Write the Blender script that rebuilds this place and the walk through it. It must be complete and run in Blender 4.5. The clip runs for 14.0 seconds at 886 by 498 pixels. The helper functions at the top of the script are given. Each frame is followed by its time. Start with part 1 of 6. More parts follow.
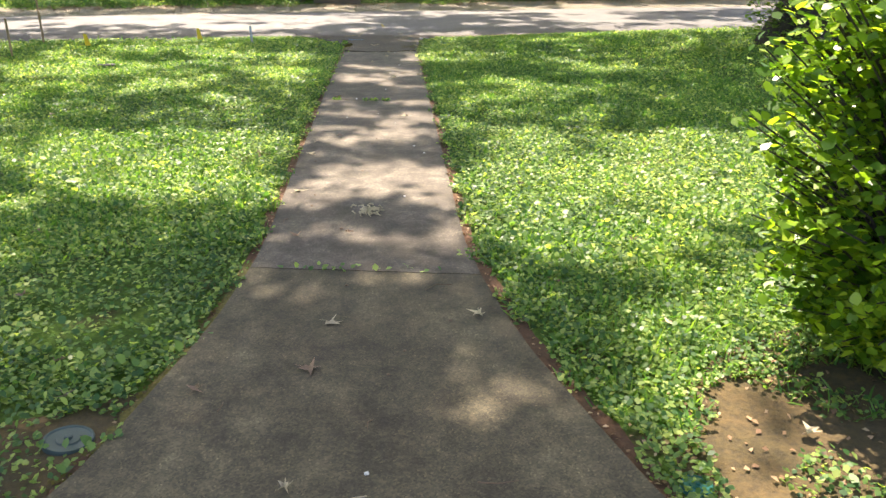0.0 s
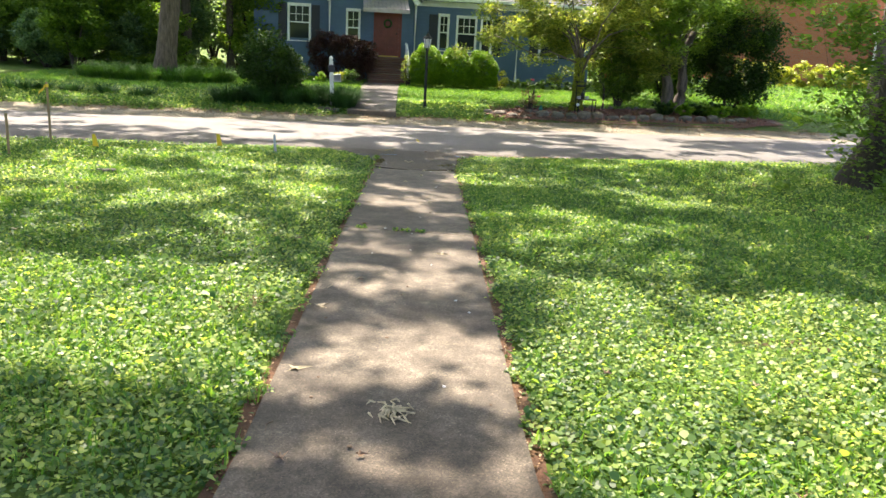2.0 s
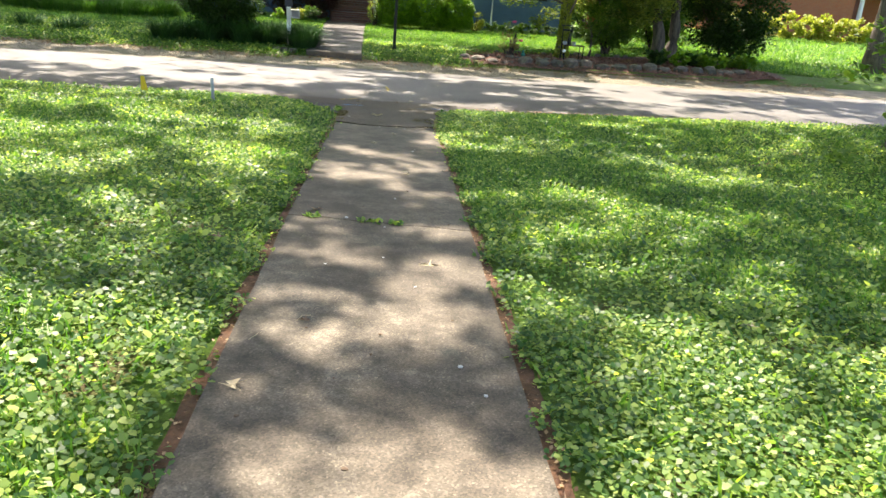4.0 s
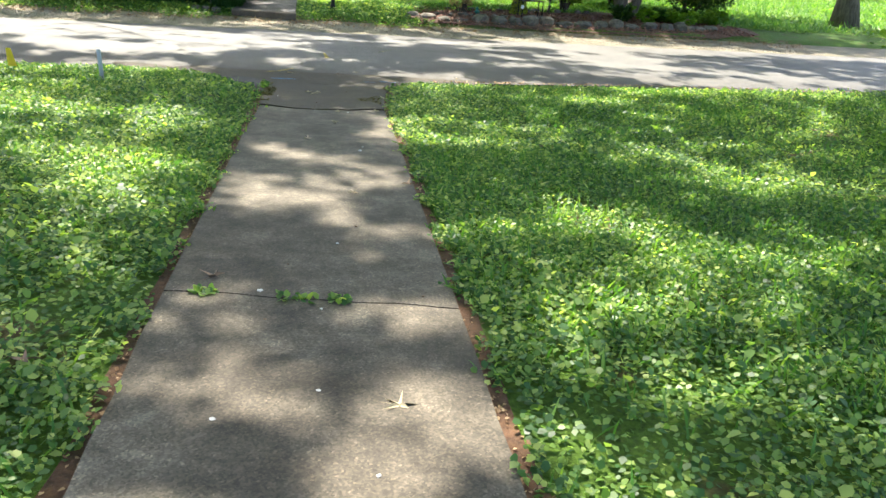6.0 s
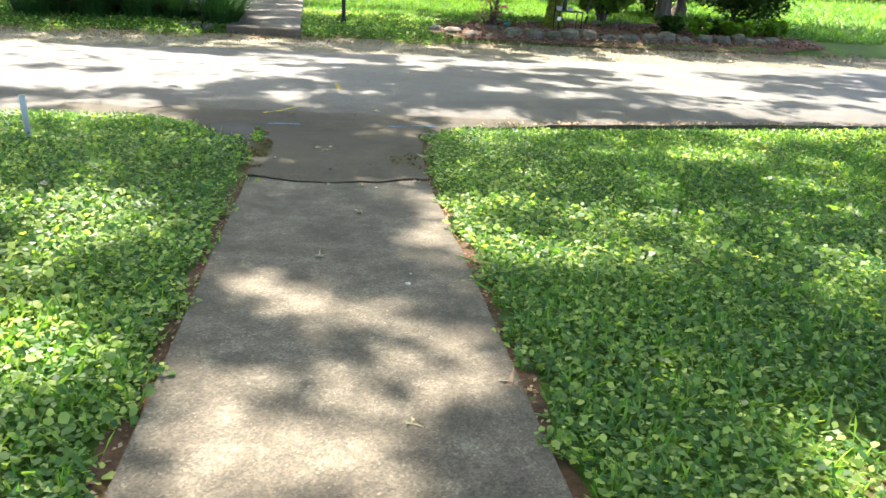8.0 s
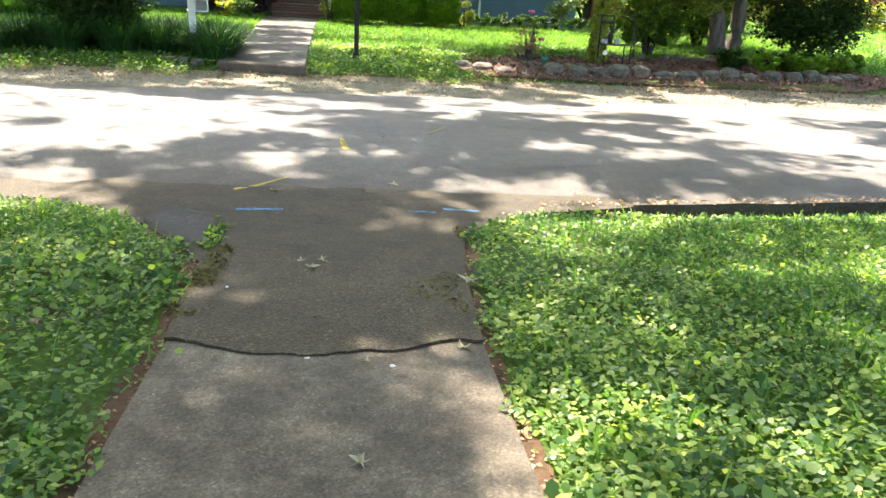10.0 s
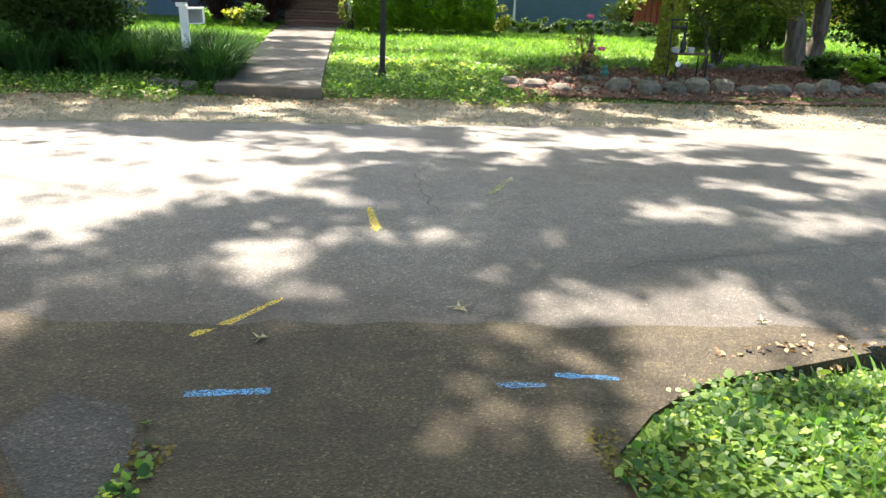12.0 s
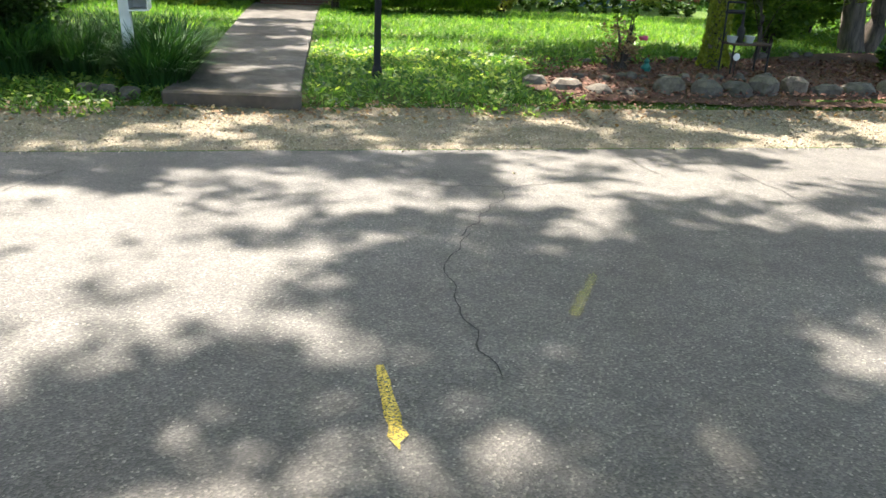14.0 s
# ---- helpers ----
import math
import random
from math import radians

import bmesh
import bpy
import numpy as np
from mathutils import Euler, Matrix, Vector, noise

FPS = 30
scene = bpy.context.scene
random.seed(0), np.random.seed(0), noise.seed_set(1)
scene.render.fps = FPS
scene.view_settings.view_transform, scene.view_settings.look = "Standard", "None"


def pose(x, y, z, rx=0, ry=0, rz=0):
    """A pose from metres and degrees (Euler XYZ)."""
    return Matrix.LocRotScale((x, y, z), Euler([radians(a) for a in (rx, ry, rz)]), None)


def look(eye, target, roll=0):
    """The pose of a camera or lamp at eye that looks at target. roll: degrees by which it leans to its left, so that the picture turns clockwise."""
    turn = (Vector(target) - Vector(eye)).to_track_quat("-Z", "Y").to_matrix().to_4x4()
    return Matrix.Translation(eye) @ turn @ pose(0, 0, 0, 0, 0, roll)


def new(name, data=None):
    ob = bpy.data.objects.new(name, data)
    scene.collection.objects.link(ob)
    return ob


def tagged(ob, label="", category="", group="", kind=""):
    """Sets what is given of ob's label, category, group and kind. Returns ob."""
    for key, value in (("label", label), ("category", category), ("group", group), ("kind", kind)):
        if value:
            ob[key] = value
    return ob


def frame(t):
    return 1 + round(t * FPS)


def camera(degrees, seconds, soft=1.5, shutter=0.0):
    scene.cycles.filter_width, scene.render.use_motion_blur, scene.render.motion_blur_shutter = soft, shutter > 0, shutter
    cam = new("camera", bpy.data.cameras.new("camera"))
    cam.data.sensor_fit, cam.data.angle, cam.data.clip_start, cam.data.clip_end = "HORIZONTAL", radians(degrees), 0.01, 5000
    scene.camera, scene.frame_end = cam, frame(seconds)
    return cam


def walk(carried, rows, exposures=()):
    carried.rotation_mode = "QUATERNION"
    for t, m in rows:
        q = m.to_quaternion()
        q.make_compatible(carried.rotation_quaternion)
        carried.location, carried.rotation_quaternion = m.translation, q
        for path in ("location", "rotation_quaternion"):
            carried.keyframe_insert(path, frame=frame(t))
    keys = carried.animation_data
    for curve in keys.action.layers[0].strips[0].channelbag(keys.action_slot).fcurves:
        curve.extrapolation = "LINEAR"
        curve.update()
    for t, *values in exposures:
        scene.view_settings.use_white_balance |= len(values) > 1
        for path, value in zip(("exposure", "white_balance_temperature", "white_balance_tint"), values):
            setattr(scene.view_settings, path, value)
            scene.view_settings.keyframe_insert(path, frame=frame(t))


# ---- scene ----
cam = camera(57.9, 14.0)
PATH = [
    (0, (0.186, -0.251, 2.366), (0.306, 1.587, 1.585), 0.4),
    (0.5, (0.204, 0.133, 2.349), (0.231, 1.961, 1.538), 1.8),
    (1, (0.135, 0.528, 2.279), (0.241, 2.357, 1.476), 3.3),
    (1.5, (0.132, 0.998, 2.256), (0.229, 2.864, 1.542), 3.1),
    (2, (0.096, 1.461, 2.201), (0.16, 3.39, 1.677), 3.1),
    (2.5, (0.015, 2.047, 2.092), (0.082, 3.989, 1.617), 1.9),
    (3, (-0.039, 2.615, 2.045), (0.072, 4.539, 1.507), 3.4),
    (5.5, (0.103, 5.166, 1.84), (0.338, 7.021, 1.13), 4.5),
    (6, (0.048, 5.706, 1.826), (0.341, 7.544, 1.094), 4.6),
    (6.5, (0.045, 6.317, 1.788), (0.333, 8.158, 1.06), 5.1),
    (7, (-0.028, 6.952, 1.751), (0.243, 8.8, 1.037), 4.9),
    (7.5, (-0.057, 7.58, 1.741), (0.216, 9.421, 1.009), 4.2),
    (8, (-0.043, 8.326, 1.698), (0.233, 10.172, 0.98), 4.0),
    (10.5, (0.079, 11.352, 1.474), (0.306, 13.231, 0.828), 3.7),
    (11, (0.059, 11.964, 1.445), (0.287, 13.844, 0.803), 3.4),
    (11.5, (0.059, 12.596, 1.455), (0.267, 14.482, 0.824), 3.4),
    (12, (-0.012, 13.222, 1.433), (0.17, 15.106, 0.787), 2.8),
    (12.5, (-0.007, 13.813, 1.403), (0.151, 15.691, 0.735), 3.1),
    (13, (-0.081, 14.416, 1.396), (0.048, 16.288, 0.705), 3.3),
    (13.5, (-0.113, 15.054, 1.408), (0.046, 16.917, 0.698), 3.2),
    (14, (-0.115, 15.572, 1.468), (0.104, 17.429, 0.757), 2.9),
]
walk(cam, [(t, look(eye, target, roll)) for t, eye, target, roll in PATH],
     [(0.0, 1.9, 7150, 18), (3.0, 1.95, 7100, 17), (5.5, 1.95, 6700, 10), (6.5, 2.0, 6500, 8), (8.0, 2.32, 6700, 10), (10.5, 2.52, 7000, 15), (12.0, 2.36, 6900, 15), (14.0, 2.02, 6700, 13)])



# ---- world and sun ----
SUN_EL, SUN_AZ = radians(58), radians(-14)      # azimuth from straight ahead, towards the right
SUN_DIR = Vector((math.sin(SUN_AZ) * math.cos(SUN_EL), math.cos(SUN_AZ) * math.cos(SUN_EL), math.sin(SUN_EL)))
world = bpy.data.worlds.new("sky")
scene.world = world
world.use_nodes = True
wn = world.node_tree.nodes
sky = wn.new("ShaderNodeTexSky")
sky.sky_type, sky.sun_disc = "NISHITA", False
sky.sun_elevation, sky.sun_rotation = SUN_EL, SUN_AZ
sky.air_density, sky.dust_density = 1.0, 2.5
wn["Background"].inputs[1].default_value = 0.15
world.node_tree.links.new(sky.outputs[0], wn["Background"].inputs[0])
sun = new("sun", bpy.data.lights.new("sun", "SUN"))
sun.data.energy, sun.data.angle, sun.data.color = 5.6, radians(0.6), (1.0, 0.93, 0.80)
sun.matrix_world = look(SUN_DIR * 50, (0, 0, 0))


# ---- materials ----
def nodes_of(name):
    m = bpy.data.materials.new(name)
    m.use_nodes = True
    nt = m.node_tree
    return m, nt, nt.nodes, nt.links, nt.nodes["Principled BSDF"]


def coords(nt, scale=1.0, world_space=True):
    """Real-world coordinates in metres, times scale."""
    if world_space:
        g = nt.nodes.new("ShaderNodeNewGeometry").outputs["Position"]
    else:
        g = nt.nodes.new("ShaderNodeTexCoord").outputs["Object"]
    mp = nt.nodes.new("ShaderNodeMapping")
    mp.inputs["Scale"].default_value = (scale, scale, scale) if not isinstance(scale, tuple) else scale
    nt.links.new(g, mp.inputs[0])
    return mp.outputs[0]


def noise_tex(nt, vec, scale, detail=5, rough=0.6):
    n = nt.nodes.new("ShaderNodeTexNoise")
    n.inputs["Scale"].default_value, n.inputs["Detail"].default_value, n.inputs["Roughness"].default_value = scale, detail, rough
    nt.links.new(vec, n.inputs["Vector"])
    return n.outputs["Fac"]


def ramp(nt, fac, stops):
    r = nt.nodes.new("ShaderNodeValToRGB")
    el = r.color_ramp.elements
    while len(el) < len(stops):
        el.new(0.5)
    for e, (p, c) in zip(el, stops):
        e.position, e.color = p, (*c, 1)
    nt.links.new(fac, r.inputs[0])
    return r.outputs[0]


def mix(nt, fac, a, b, kind="MIX"):
    n = nt.nodes.new("ShaderNodeMix")
    n.data_type, n.blend_type = "RGBA", kind
    for sock, v in ((n.inputs[0], fac), (n.inputs[6], a), (n.inputs[7], b)):
        if isinstance(v, bpy.types.NodeSocket):
            nt.links.new(v, sock)
        elif isinstance(v, tuple):
            sock.default_value = (*v, 1)
        else:
            sock.default_value = v
    return n.outputs[2]


def bump(nt, bsdf, height, strength=0.4, dist=0.01):
    b = nt.nodes.new("ShaderNodeBump")
    b.inputs["Strength"].default_value, b.inputs["Distance"].default_value = strength, dist
    nt.links.new(height, b.inputs["Height"])
    nt.links.new(b.outputs[0], bsdf.inputs["Normal"])


def mat_plain(name, col, rough=0.6, metal=0.0, vary=0.12, scale=6.0, bumpy=0.15):
    m, nt, n, l, p = nodes_of(name)
    v = coords(nt)
    f = noise_tex(nt, v, scale)
    dark = tuple(c * (1 - vary * 2) for c in col)
    light = tuple(min(1, c * (1 + vary)) for c in col)
    c = ramp(nt, f, [(0.3, dark), (0.65, light)])
    l.new(c, p.inputs["Base Color"])
    p.inputs["Roughness"].default_value, p.inputs["Metallic"].default_value = rough, metal
    if bumpy:
        bump(nt, p, noise_tex(nt, v, scale * 12), bumpy, 0.004)
    return m


def mat_leaf(name, cols, rough=0.45, trans=0.35, patch=0.6, spec=0.5):
    """Foliage: colours by leaf and by patch, with light coming through."""
    m, nt, n, l, p = nodes_of(name)
    g = n.new("ShaderNodeNewGeometry")
    v = coords(nt)
    patchy = noise_tex(nt, v, patch, 3)
    a = n.new("ShaderNodeMath")
    a.operation = "MULTIPLY_ADD"
    l.new(g.outputs["Random Per Island"], a.inputs[0])
    a.inputs[1].default_value = 0.55
    s = n.new("ShaderNodeMath")
    s.operation = "MULTIPLY"
    l.new(patchy, s.inputs[0])
    s.inputs[1].default_value = 0.5
    l.new(s.outputs[0], a.inputs[2])
    k = len(cols)
    c = ramp(nt, a.outputs[0], [(0.1 + 0.8 * i / (k - 1), col) for i, col in enumerate(cols)])
    l.new(c, p.inputs["Base Color"])
    p.inputs["Roughness"].default_value = rough
    p.inputs["Specular IOR Level"].default_value = spec * 0.7
    t = n.new("ShaderNodeBsdfTranslucent")
    tc = mix(nt, 1.0, c, (1.6, 1.6, 0.62), "MULTIPLY")
    l.new(tc, t.inputs[0])
    ms = n.new("ShaderNodeMixShader")
    ms.inputs[0].default_value = trans
    l.new(p.outputs[0], ms.inputs[1])
    l.new(t.outputs[0], ms.inputs[2])
    l.new(ms.outputs[0], n["Material Output"].inputs[0])
    return m


def mat_concrete(name="old_concrete", tint=(1, 1, 1)):
    m, nt, n, l, p = nodes_of(name)
    v = coords(nt)
    big = noise_tex(nt, v, 0.9, 4)
    mid = noise_tex(nt, v, 7, 8, 0.7)
    fine = noise_tex(nt, v, 160, 3)
    base = ramp(nt, mid, [(0.28, (0.05, 0.041, 0.031)), (0.5, (0.09, 0.077, 0.06)), (0.72, (0.155, 0.135, 0.108))])
    stain = ramp(nt, big, [(0.35, (0.62, 0.58, 0.54)), (0.65, (1.1, 1.08, 1.06))])
    c = mix(nt, 1.0, base, stain, "MULTIPLY")
    blot = ramp(nt, noise_tex(nt, v, 2.8, 7, 0.75), [(0.4, (0.66, 0.65, 0.62)), (0.52, (0.98, 0.98, 0.97)), (0.64, (1.2, 1.19, 1.17))])
    c = mix(nt, 1.0, c, blot, "MULTIPLY")
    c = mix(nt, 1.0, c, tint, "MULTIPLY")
    vo = n.new("ShaderNodeTexVoronoi")
    vo.inputs["Scale"].default_value = 130
    l.new(v, vo.inputs["Vector"])
    grit = ramp(nt, vo.outputs["Color"], [(0.12, (0.4, 0.39, 0.38)), (0.5, (1, 1, 1)), (0.85, (1.8, 1.75, 1.65)), (0.97, (3.2, 3.1, 2.9))])
    c = mix(nt, 0.55, c, mix(nt, 1.0, c, grit, "MULTIPLY"))
    l.new(c, p.inputs["Base Color"])
    p.inputs["Roughness"].default_value = 0.85
    bump(nt, p, mix(nt, 0.5, mid, fine), 0.5, 0.006)
    return m


def mat_asphalt(name, dark=1.0, warm=0.0, grime=None):
    m, nt, n, l, p = nodes_of(name)
    v = coords(nt)
    big = noise_tex(nt, v, 0.55, 5)
    mid = noise_tex(nt, v, 5, 6, 0.7)
    vo = n.new("ShaderNodeTexVoronoi")
    vo.inputs["Scale"].default_value = 115
    l.new(v, vo.inputs["Vector"])
    base = ramp(nt, mid, [(0.3, ((0.075 + warm * 0.5) * dark, (0.075 + warm * 0.25) * dark, 0.075 * dark)), (0.7, ((0.125 + warm) * dark, (0.122 + warm * 0.7) * dark, 0.12 * dark))])
    st = ramp(nt, big, [(0.35, (0.78, 0.76, 0.75)), (0.65, (1.15, 1.12, 1.08))])
    c = mix(nt, 1.0, base, st, "MULTIPLY")
    g = ramp(nt, vo.outputs["Color"], [(0.15, (0.45, 0.45, 0.45)), (0.6, (0.88, 0.88, 0.88)), (0.86, (1.5, 1.46, 1.4)), (0.97, (3.2, 3.1, 2.9))])
    c = mix(nt, 0.85, c, mix(nt, 1.0, c, g, "MULTIPLY"))
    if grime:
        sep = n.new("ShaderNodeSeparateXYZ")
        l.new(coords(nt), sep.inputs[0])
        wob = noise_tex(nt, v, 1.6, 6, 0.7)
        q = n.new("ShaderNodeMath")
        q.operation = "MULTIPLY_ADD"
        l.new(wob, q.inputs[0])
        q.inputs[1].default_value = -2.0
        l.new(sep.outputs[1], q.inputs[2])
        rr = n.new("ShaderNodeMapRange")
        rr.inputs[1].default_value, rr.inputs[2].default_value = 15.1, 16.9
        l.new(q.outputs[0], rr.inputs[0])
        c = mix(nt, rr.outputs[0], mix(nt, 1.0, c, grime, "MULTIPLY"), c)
    l.new(c, p.inputs["Base Color"])
    p.inputs["Roughness"].default_value = 0.7
    p.inputs["Specular IOR Level"].default_value = 0.45 if dark > 0.6 else 0.2
    bump(nt, p, vo.outputs["Distance"], 0.6, 0.006)
    return m


def mat_ground():
    """Turf with bare soil where the cover is thin; far off the turf alone."""
    m, nt, n, l, p = nodes_of("turf_and_soil")
    v = coords(nt)
    fine = noise_tex(nt, v, 38, 6, 0.75)
    mid = noise_tex(nt, v, 2.2, 5)
    green = ramp(nt, fine, [(0.3, (0.03, 0.055, 0.009)), (0.55, (0.075, 0.14, 0.018)), (0.75, (0.14, 0.23, 0.03))])
    soil = ramp(nt, fine, [(0.3, (0.05, 0.035, 0.02)), (0.7, (0.14, 0.1, 0.05))])
    c = mix(nt, ramp(nt, mid, [(0.55, (0, 0, 0)), (0.68, (1, 1, 1))]), green, soil)
    l.new(c, p.inputs["Base Color"])
    p.inputs["Roughness"].default_value = 0.9
    p.inputs["Specular IOR Level"].default_value = 0.2
    bump(nt, p, fine, 0.9, 0.03)
    return m


def mat_soil(name, a, b, scale=30):
    m, nt, n, l, p = nodes_of(name)
    v = coords(nt)
    f = noise_tex(nt, v, scale, 8, 0.75)
    f2 = noise_tex(nt, v, 4, 4)
    c = ramp(nt, f, [(0.3, a), (0.7, b)])
    c = mix(nt, 0.6, c, mix(nt, 1.0, c, ramp(nt, f2, [(0.35, (0.55, 0.6, 0.4)), (0.65, (1.25, 1.15, 1.0))]), "MULTIPLY"))
    l.new(c, p.inputs["Base Color"])
    p.inputs["Roughness"].default_value = 0.95
    bump(nt, p, f, 0.8, 0.02)
    return m


def mat_spray(name, col, cover=0.5):
    """Sprayed paint that has worn off in specks."""
    m, nt, n, l, p = nodes_of(name)
    p.inputs["Base Color"].default_value = (*col, 1)
    p.inputs["Roughness"].default_value = 0.8
    f = noise_tex(nt, coords(nt), 90, 6, 0.8)
    a = ramp(nt, f, [(0.56 - cover * 0.4, (0, 0, 0)), (0.86 - cover * 0.4, (0.9, 0.9, 0.9))])
    l.new(a, p.inputs["Alpha"])
    return m


def mat_bark(name, a, b):
    m, nt, n, l, p = nodes_of(name)
    v = coords(nt, (9.0, 9.0, 1.6))
    f = noise_tex(nt, v, 1.6, 8, 0.7)
    c = ramp(nt, f, [(0.35, a), (0.65, b)])
    l.new(c, p.inputs["Base Color"])
    p.inputs["Roughness"].default_value = 0.95
    bump(nt, p, f, 0.9, 0.03)
    return m


def mat_siding(name, col):
    """Painted siding: level boards, slight fading."""
    m, nt, n, l, p = nodes_of(name)
    v = coords(nt)
    sep = n.new("ShaderNodeSeparateXYZ")
    l.new(v, sep.inputs[0])
    k = n.new("ShaderNodeMath")
    k.operation = "FRACT"
    s = n.new("ShaderNodeMath")
    s.operation = "MULTIPLY"
    s.inputs[1].default_value = 7.0
    l.new(sep.outputs[2], s.inputs[0])
    l.new(s.outputs[0], k.inputs[0])
    f = noise_tex(nt, v, 2.5)
    c = ramp(nt, f, [(0.3, tuple(x * 0.85 for x in col)), (0.7, col)])
    l.new(c, p.inputs["Base Color"])
    p.inputs["Roughness"].default_value = 0.55
    bump(nt, p, k.outputs[0], 0.5, 0.015)
    return m


def mat_brick(name, a, b, mortar):
    m, nt, n, l, p = nodes_of(name)
    v = coords(nt)
    sep = n.new("ShaderNodeSeparateXYZ")
    l.new(v, sep.inputs[0])
    cmb = n.new("ShaderNodeCombineXYZ")
    ad = n.new("ShaderNodeMath")
    ad.operation = "ADD"
    l.new(sep.outputs[0], ad.inputs[0])
    l.new(sep.outputs[1], ad.inputs[1])
    l.new(ad.outputs[0], cmb.inputs[0])
    l.new(sep.outputs[2], cmb.inputs[1])
    br = n.new("ShaderNodeTexBrick")
    l.new(cmb.outputs[0], br.inputs["Vector"])
    br.inputs["Scale"].default_value = 1.0
    br.inputs["Brick Width"].default_value, br.inputs["Row Height"].default_value = 0.21, 0.075
    br.inputs["Mortar Size"].default_value = 0.008
    br.inputs["Color1"].default_value, br.inputs["Color2"].default_value, br.inputs["Mortar"].default_value = (*a, 1), (*b, 1), (*mortar, 1)
    l.new(br.outputs[0], p.inputs["Base Color"])
    p.inputs["Roughness"].default_value = 0.9
    bump(nt, p, br.outputs[1], -0.5, 0.008)
    return m


def mat_glass_dark():
    m, nt, n, l, p = nodes_of("window_glass")
    p.inputs["Base Color"].default_value = (0.02, 0.025, 0.03, 1)
    p.inputs["Roughness"].default_value = 0.06
    return m


def mat_rock(name, a, b):
    m, nt, n, l, p = nodes_of(name)
    v = coords(nt)
    oi = n.new("ShaderNodeObjectInfo")
    f = noise_tex(nt, v, 9, 8, 0.7)
    c = ramp(nt, f, [(0.3, a), (0.7, b)])
    tint = ramp(nt, oi.outputs["Random"], [(0.0, (0.6, 0.6, 0.62)), (0.5, (1, 0.97, 0.92)), (1.0, (1.4, 1.25, 1.15))])
    c = mix(nt, 1.0, c, tint, "MULTIPLY")
    l.new(c, p.inputs["Base Color"])
    p.inputs["Roughness"].default_value = 0.9
    bump(nt, p, f, 0.8, 0.02)
    return m


M_CONC = mat_concrete()
# near slab: same concrete, tinted darker and less blue
M_CONCD = mat_concrete("dark_olive_concrete", (0.8, 0.8, 0.58))
# cooler tint puts the far walk's purple-grey shade into its colour
M_CONCF = mat_concrete("far_walk_shade_concrete", (0.82, 0.9, 1.12))
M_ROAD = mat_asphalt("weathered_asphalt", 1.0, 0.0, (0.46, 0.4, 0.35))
M_APRON = mat_asphalt("older_asphalt", 0.3, 0.1)
M_PATCH = mat_asphalt("asphalt_patch", 0.55)
M_TAR = mat_plain("crack_filler", (0.02, 0.02, 0.02), 0.8)
M_GROUND = mat_ground()
M_SOIL = mat_soil("bare_soil_moss", (0.03, 0.022, 0.01), (0.12, 0.082, 0.03))
M_EDGE = mat_soil("red_soil_edge", (0.045, 0.024, 0.015), (0.15, 0.075, 0.042))
M_MOSS = mat_soil("moss", (0.03, 0.035, 0.005), (0.16, 0.13, 0.02), 60)
M_VERGE = mat_soil("pale_gravel_bed", (0.13, 0.112, 0.09), (0.31, 0.27, 0.215), 90)
M_MULCH = mat_soil("bark_mulch", (0.035, 0.018, 0.012), (0.16, 0.085, 0.06), 35)
M_PEBBLE = mat_leaf("pebbles", [(0.11, 0.098, 0.082), (0.24, 0.215, 0.175), (0.42, 0.38, 0.31)], 0.85, 0.0)
# last tone puts white-yellow sunlit highlights into the leaf colour
M_CLOVER = mat_leaf("ground_cover_leaf", [(0.013, 0.044, 0.018), (0.05, 0.128, 0.04), (0.18, 0.29, 0.078), (0.5, 0.56, 0.18)], 0.45, 0.55, 0.6, 0.55)
M_GRASS = mat_leaf("grass_blade", [(0.03, 0.11, 0.022), (0.08, 0.2, 0.036), (0.23, 0.36, 0.07)], 0.45, 0.42)
M_LITTER = mat_leaf("dry_leaf_litter", [(0.1, 0.05, 0.03), (0.25, 0.15, 0.08), (0.45, 0.33, 0.2)], 0.7, 0.1)
M_HOLLY = mat_leaf("glossy_bush_leaf", [(0.022, 0.065, 0.01), (0.065, 0.15, 0.018), (0.22, 0.36, 0.035), (0.5, 0.6, 0.07)], 0.33, 0.55, 1.5, 0.6)
M_CROWN = mat_leaf("tree_leaf", [(0.055, 0.115, 0.026), (0.11, 0.2, 0.042), (0.22, 0.33, 0.07)], 0.5, 0.56, 0.8)
M_PALELEAF = mat_leaf("pale_dogwood_leaf", [(0.07, 0.12, 0.035), (0.17, 0.23, 0.07), (0.46, 0.47, 0.16)], 0.45, 0.6, 0.8)
# pale bluish tones put the haze over the woods into the leaf colour
M_WOODS = mat_leaf("hazy_woodland_leaf", [(0.05, 0.11, 0.07), (0.11, 0.2, 0.12), (0.24, 0.36, 0.2)], 0.5, 0.5, 0.5)
M_DARKLEAF = mat_leaf("dark_evergreen_leaf", [(0.012, 0.035, 0.01), (0.026, 0.065, 0.015), (0.055, 0.115, 0.024)], 0.6, 0.25, 0.8, 0.3)
M_BURGUNDY = mat_leaf("burgundy_leaf", [(0.025, 0.01, 0.014), (0.06, 0.025, 0.03), (0.11, 0.05, 0.05)], 0.5, 0.25)
M_BOX = mat_leaf("boxwood_leaf", [(0.05, 0.12, 0.01), (0.12, 0.25, 0.014), (0.24, 0.4, 0.025)], 0.5, 0.2)
M_LILY = mat_leaf("lilyturf_blade", [(0.012, 0.045, 0.015), (0.025, 0.08, 0.022), (0.05, 0.13, 0.035)], 0.65, 0.2, 0.6, 0.3)
M_RING = mat_leaf("groundcover_blade", [(0.02, 0.07, 0.015), (0.05, 0.14, 0.025), (0.1, 0.22, 0.04)], 0.5, 0.35)
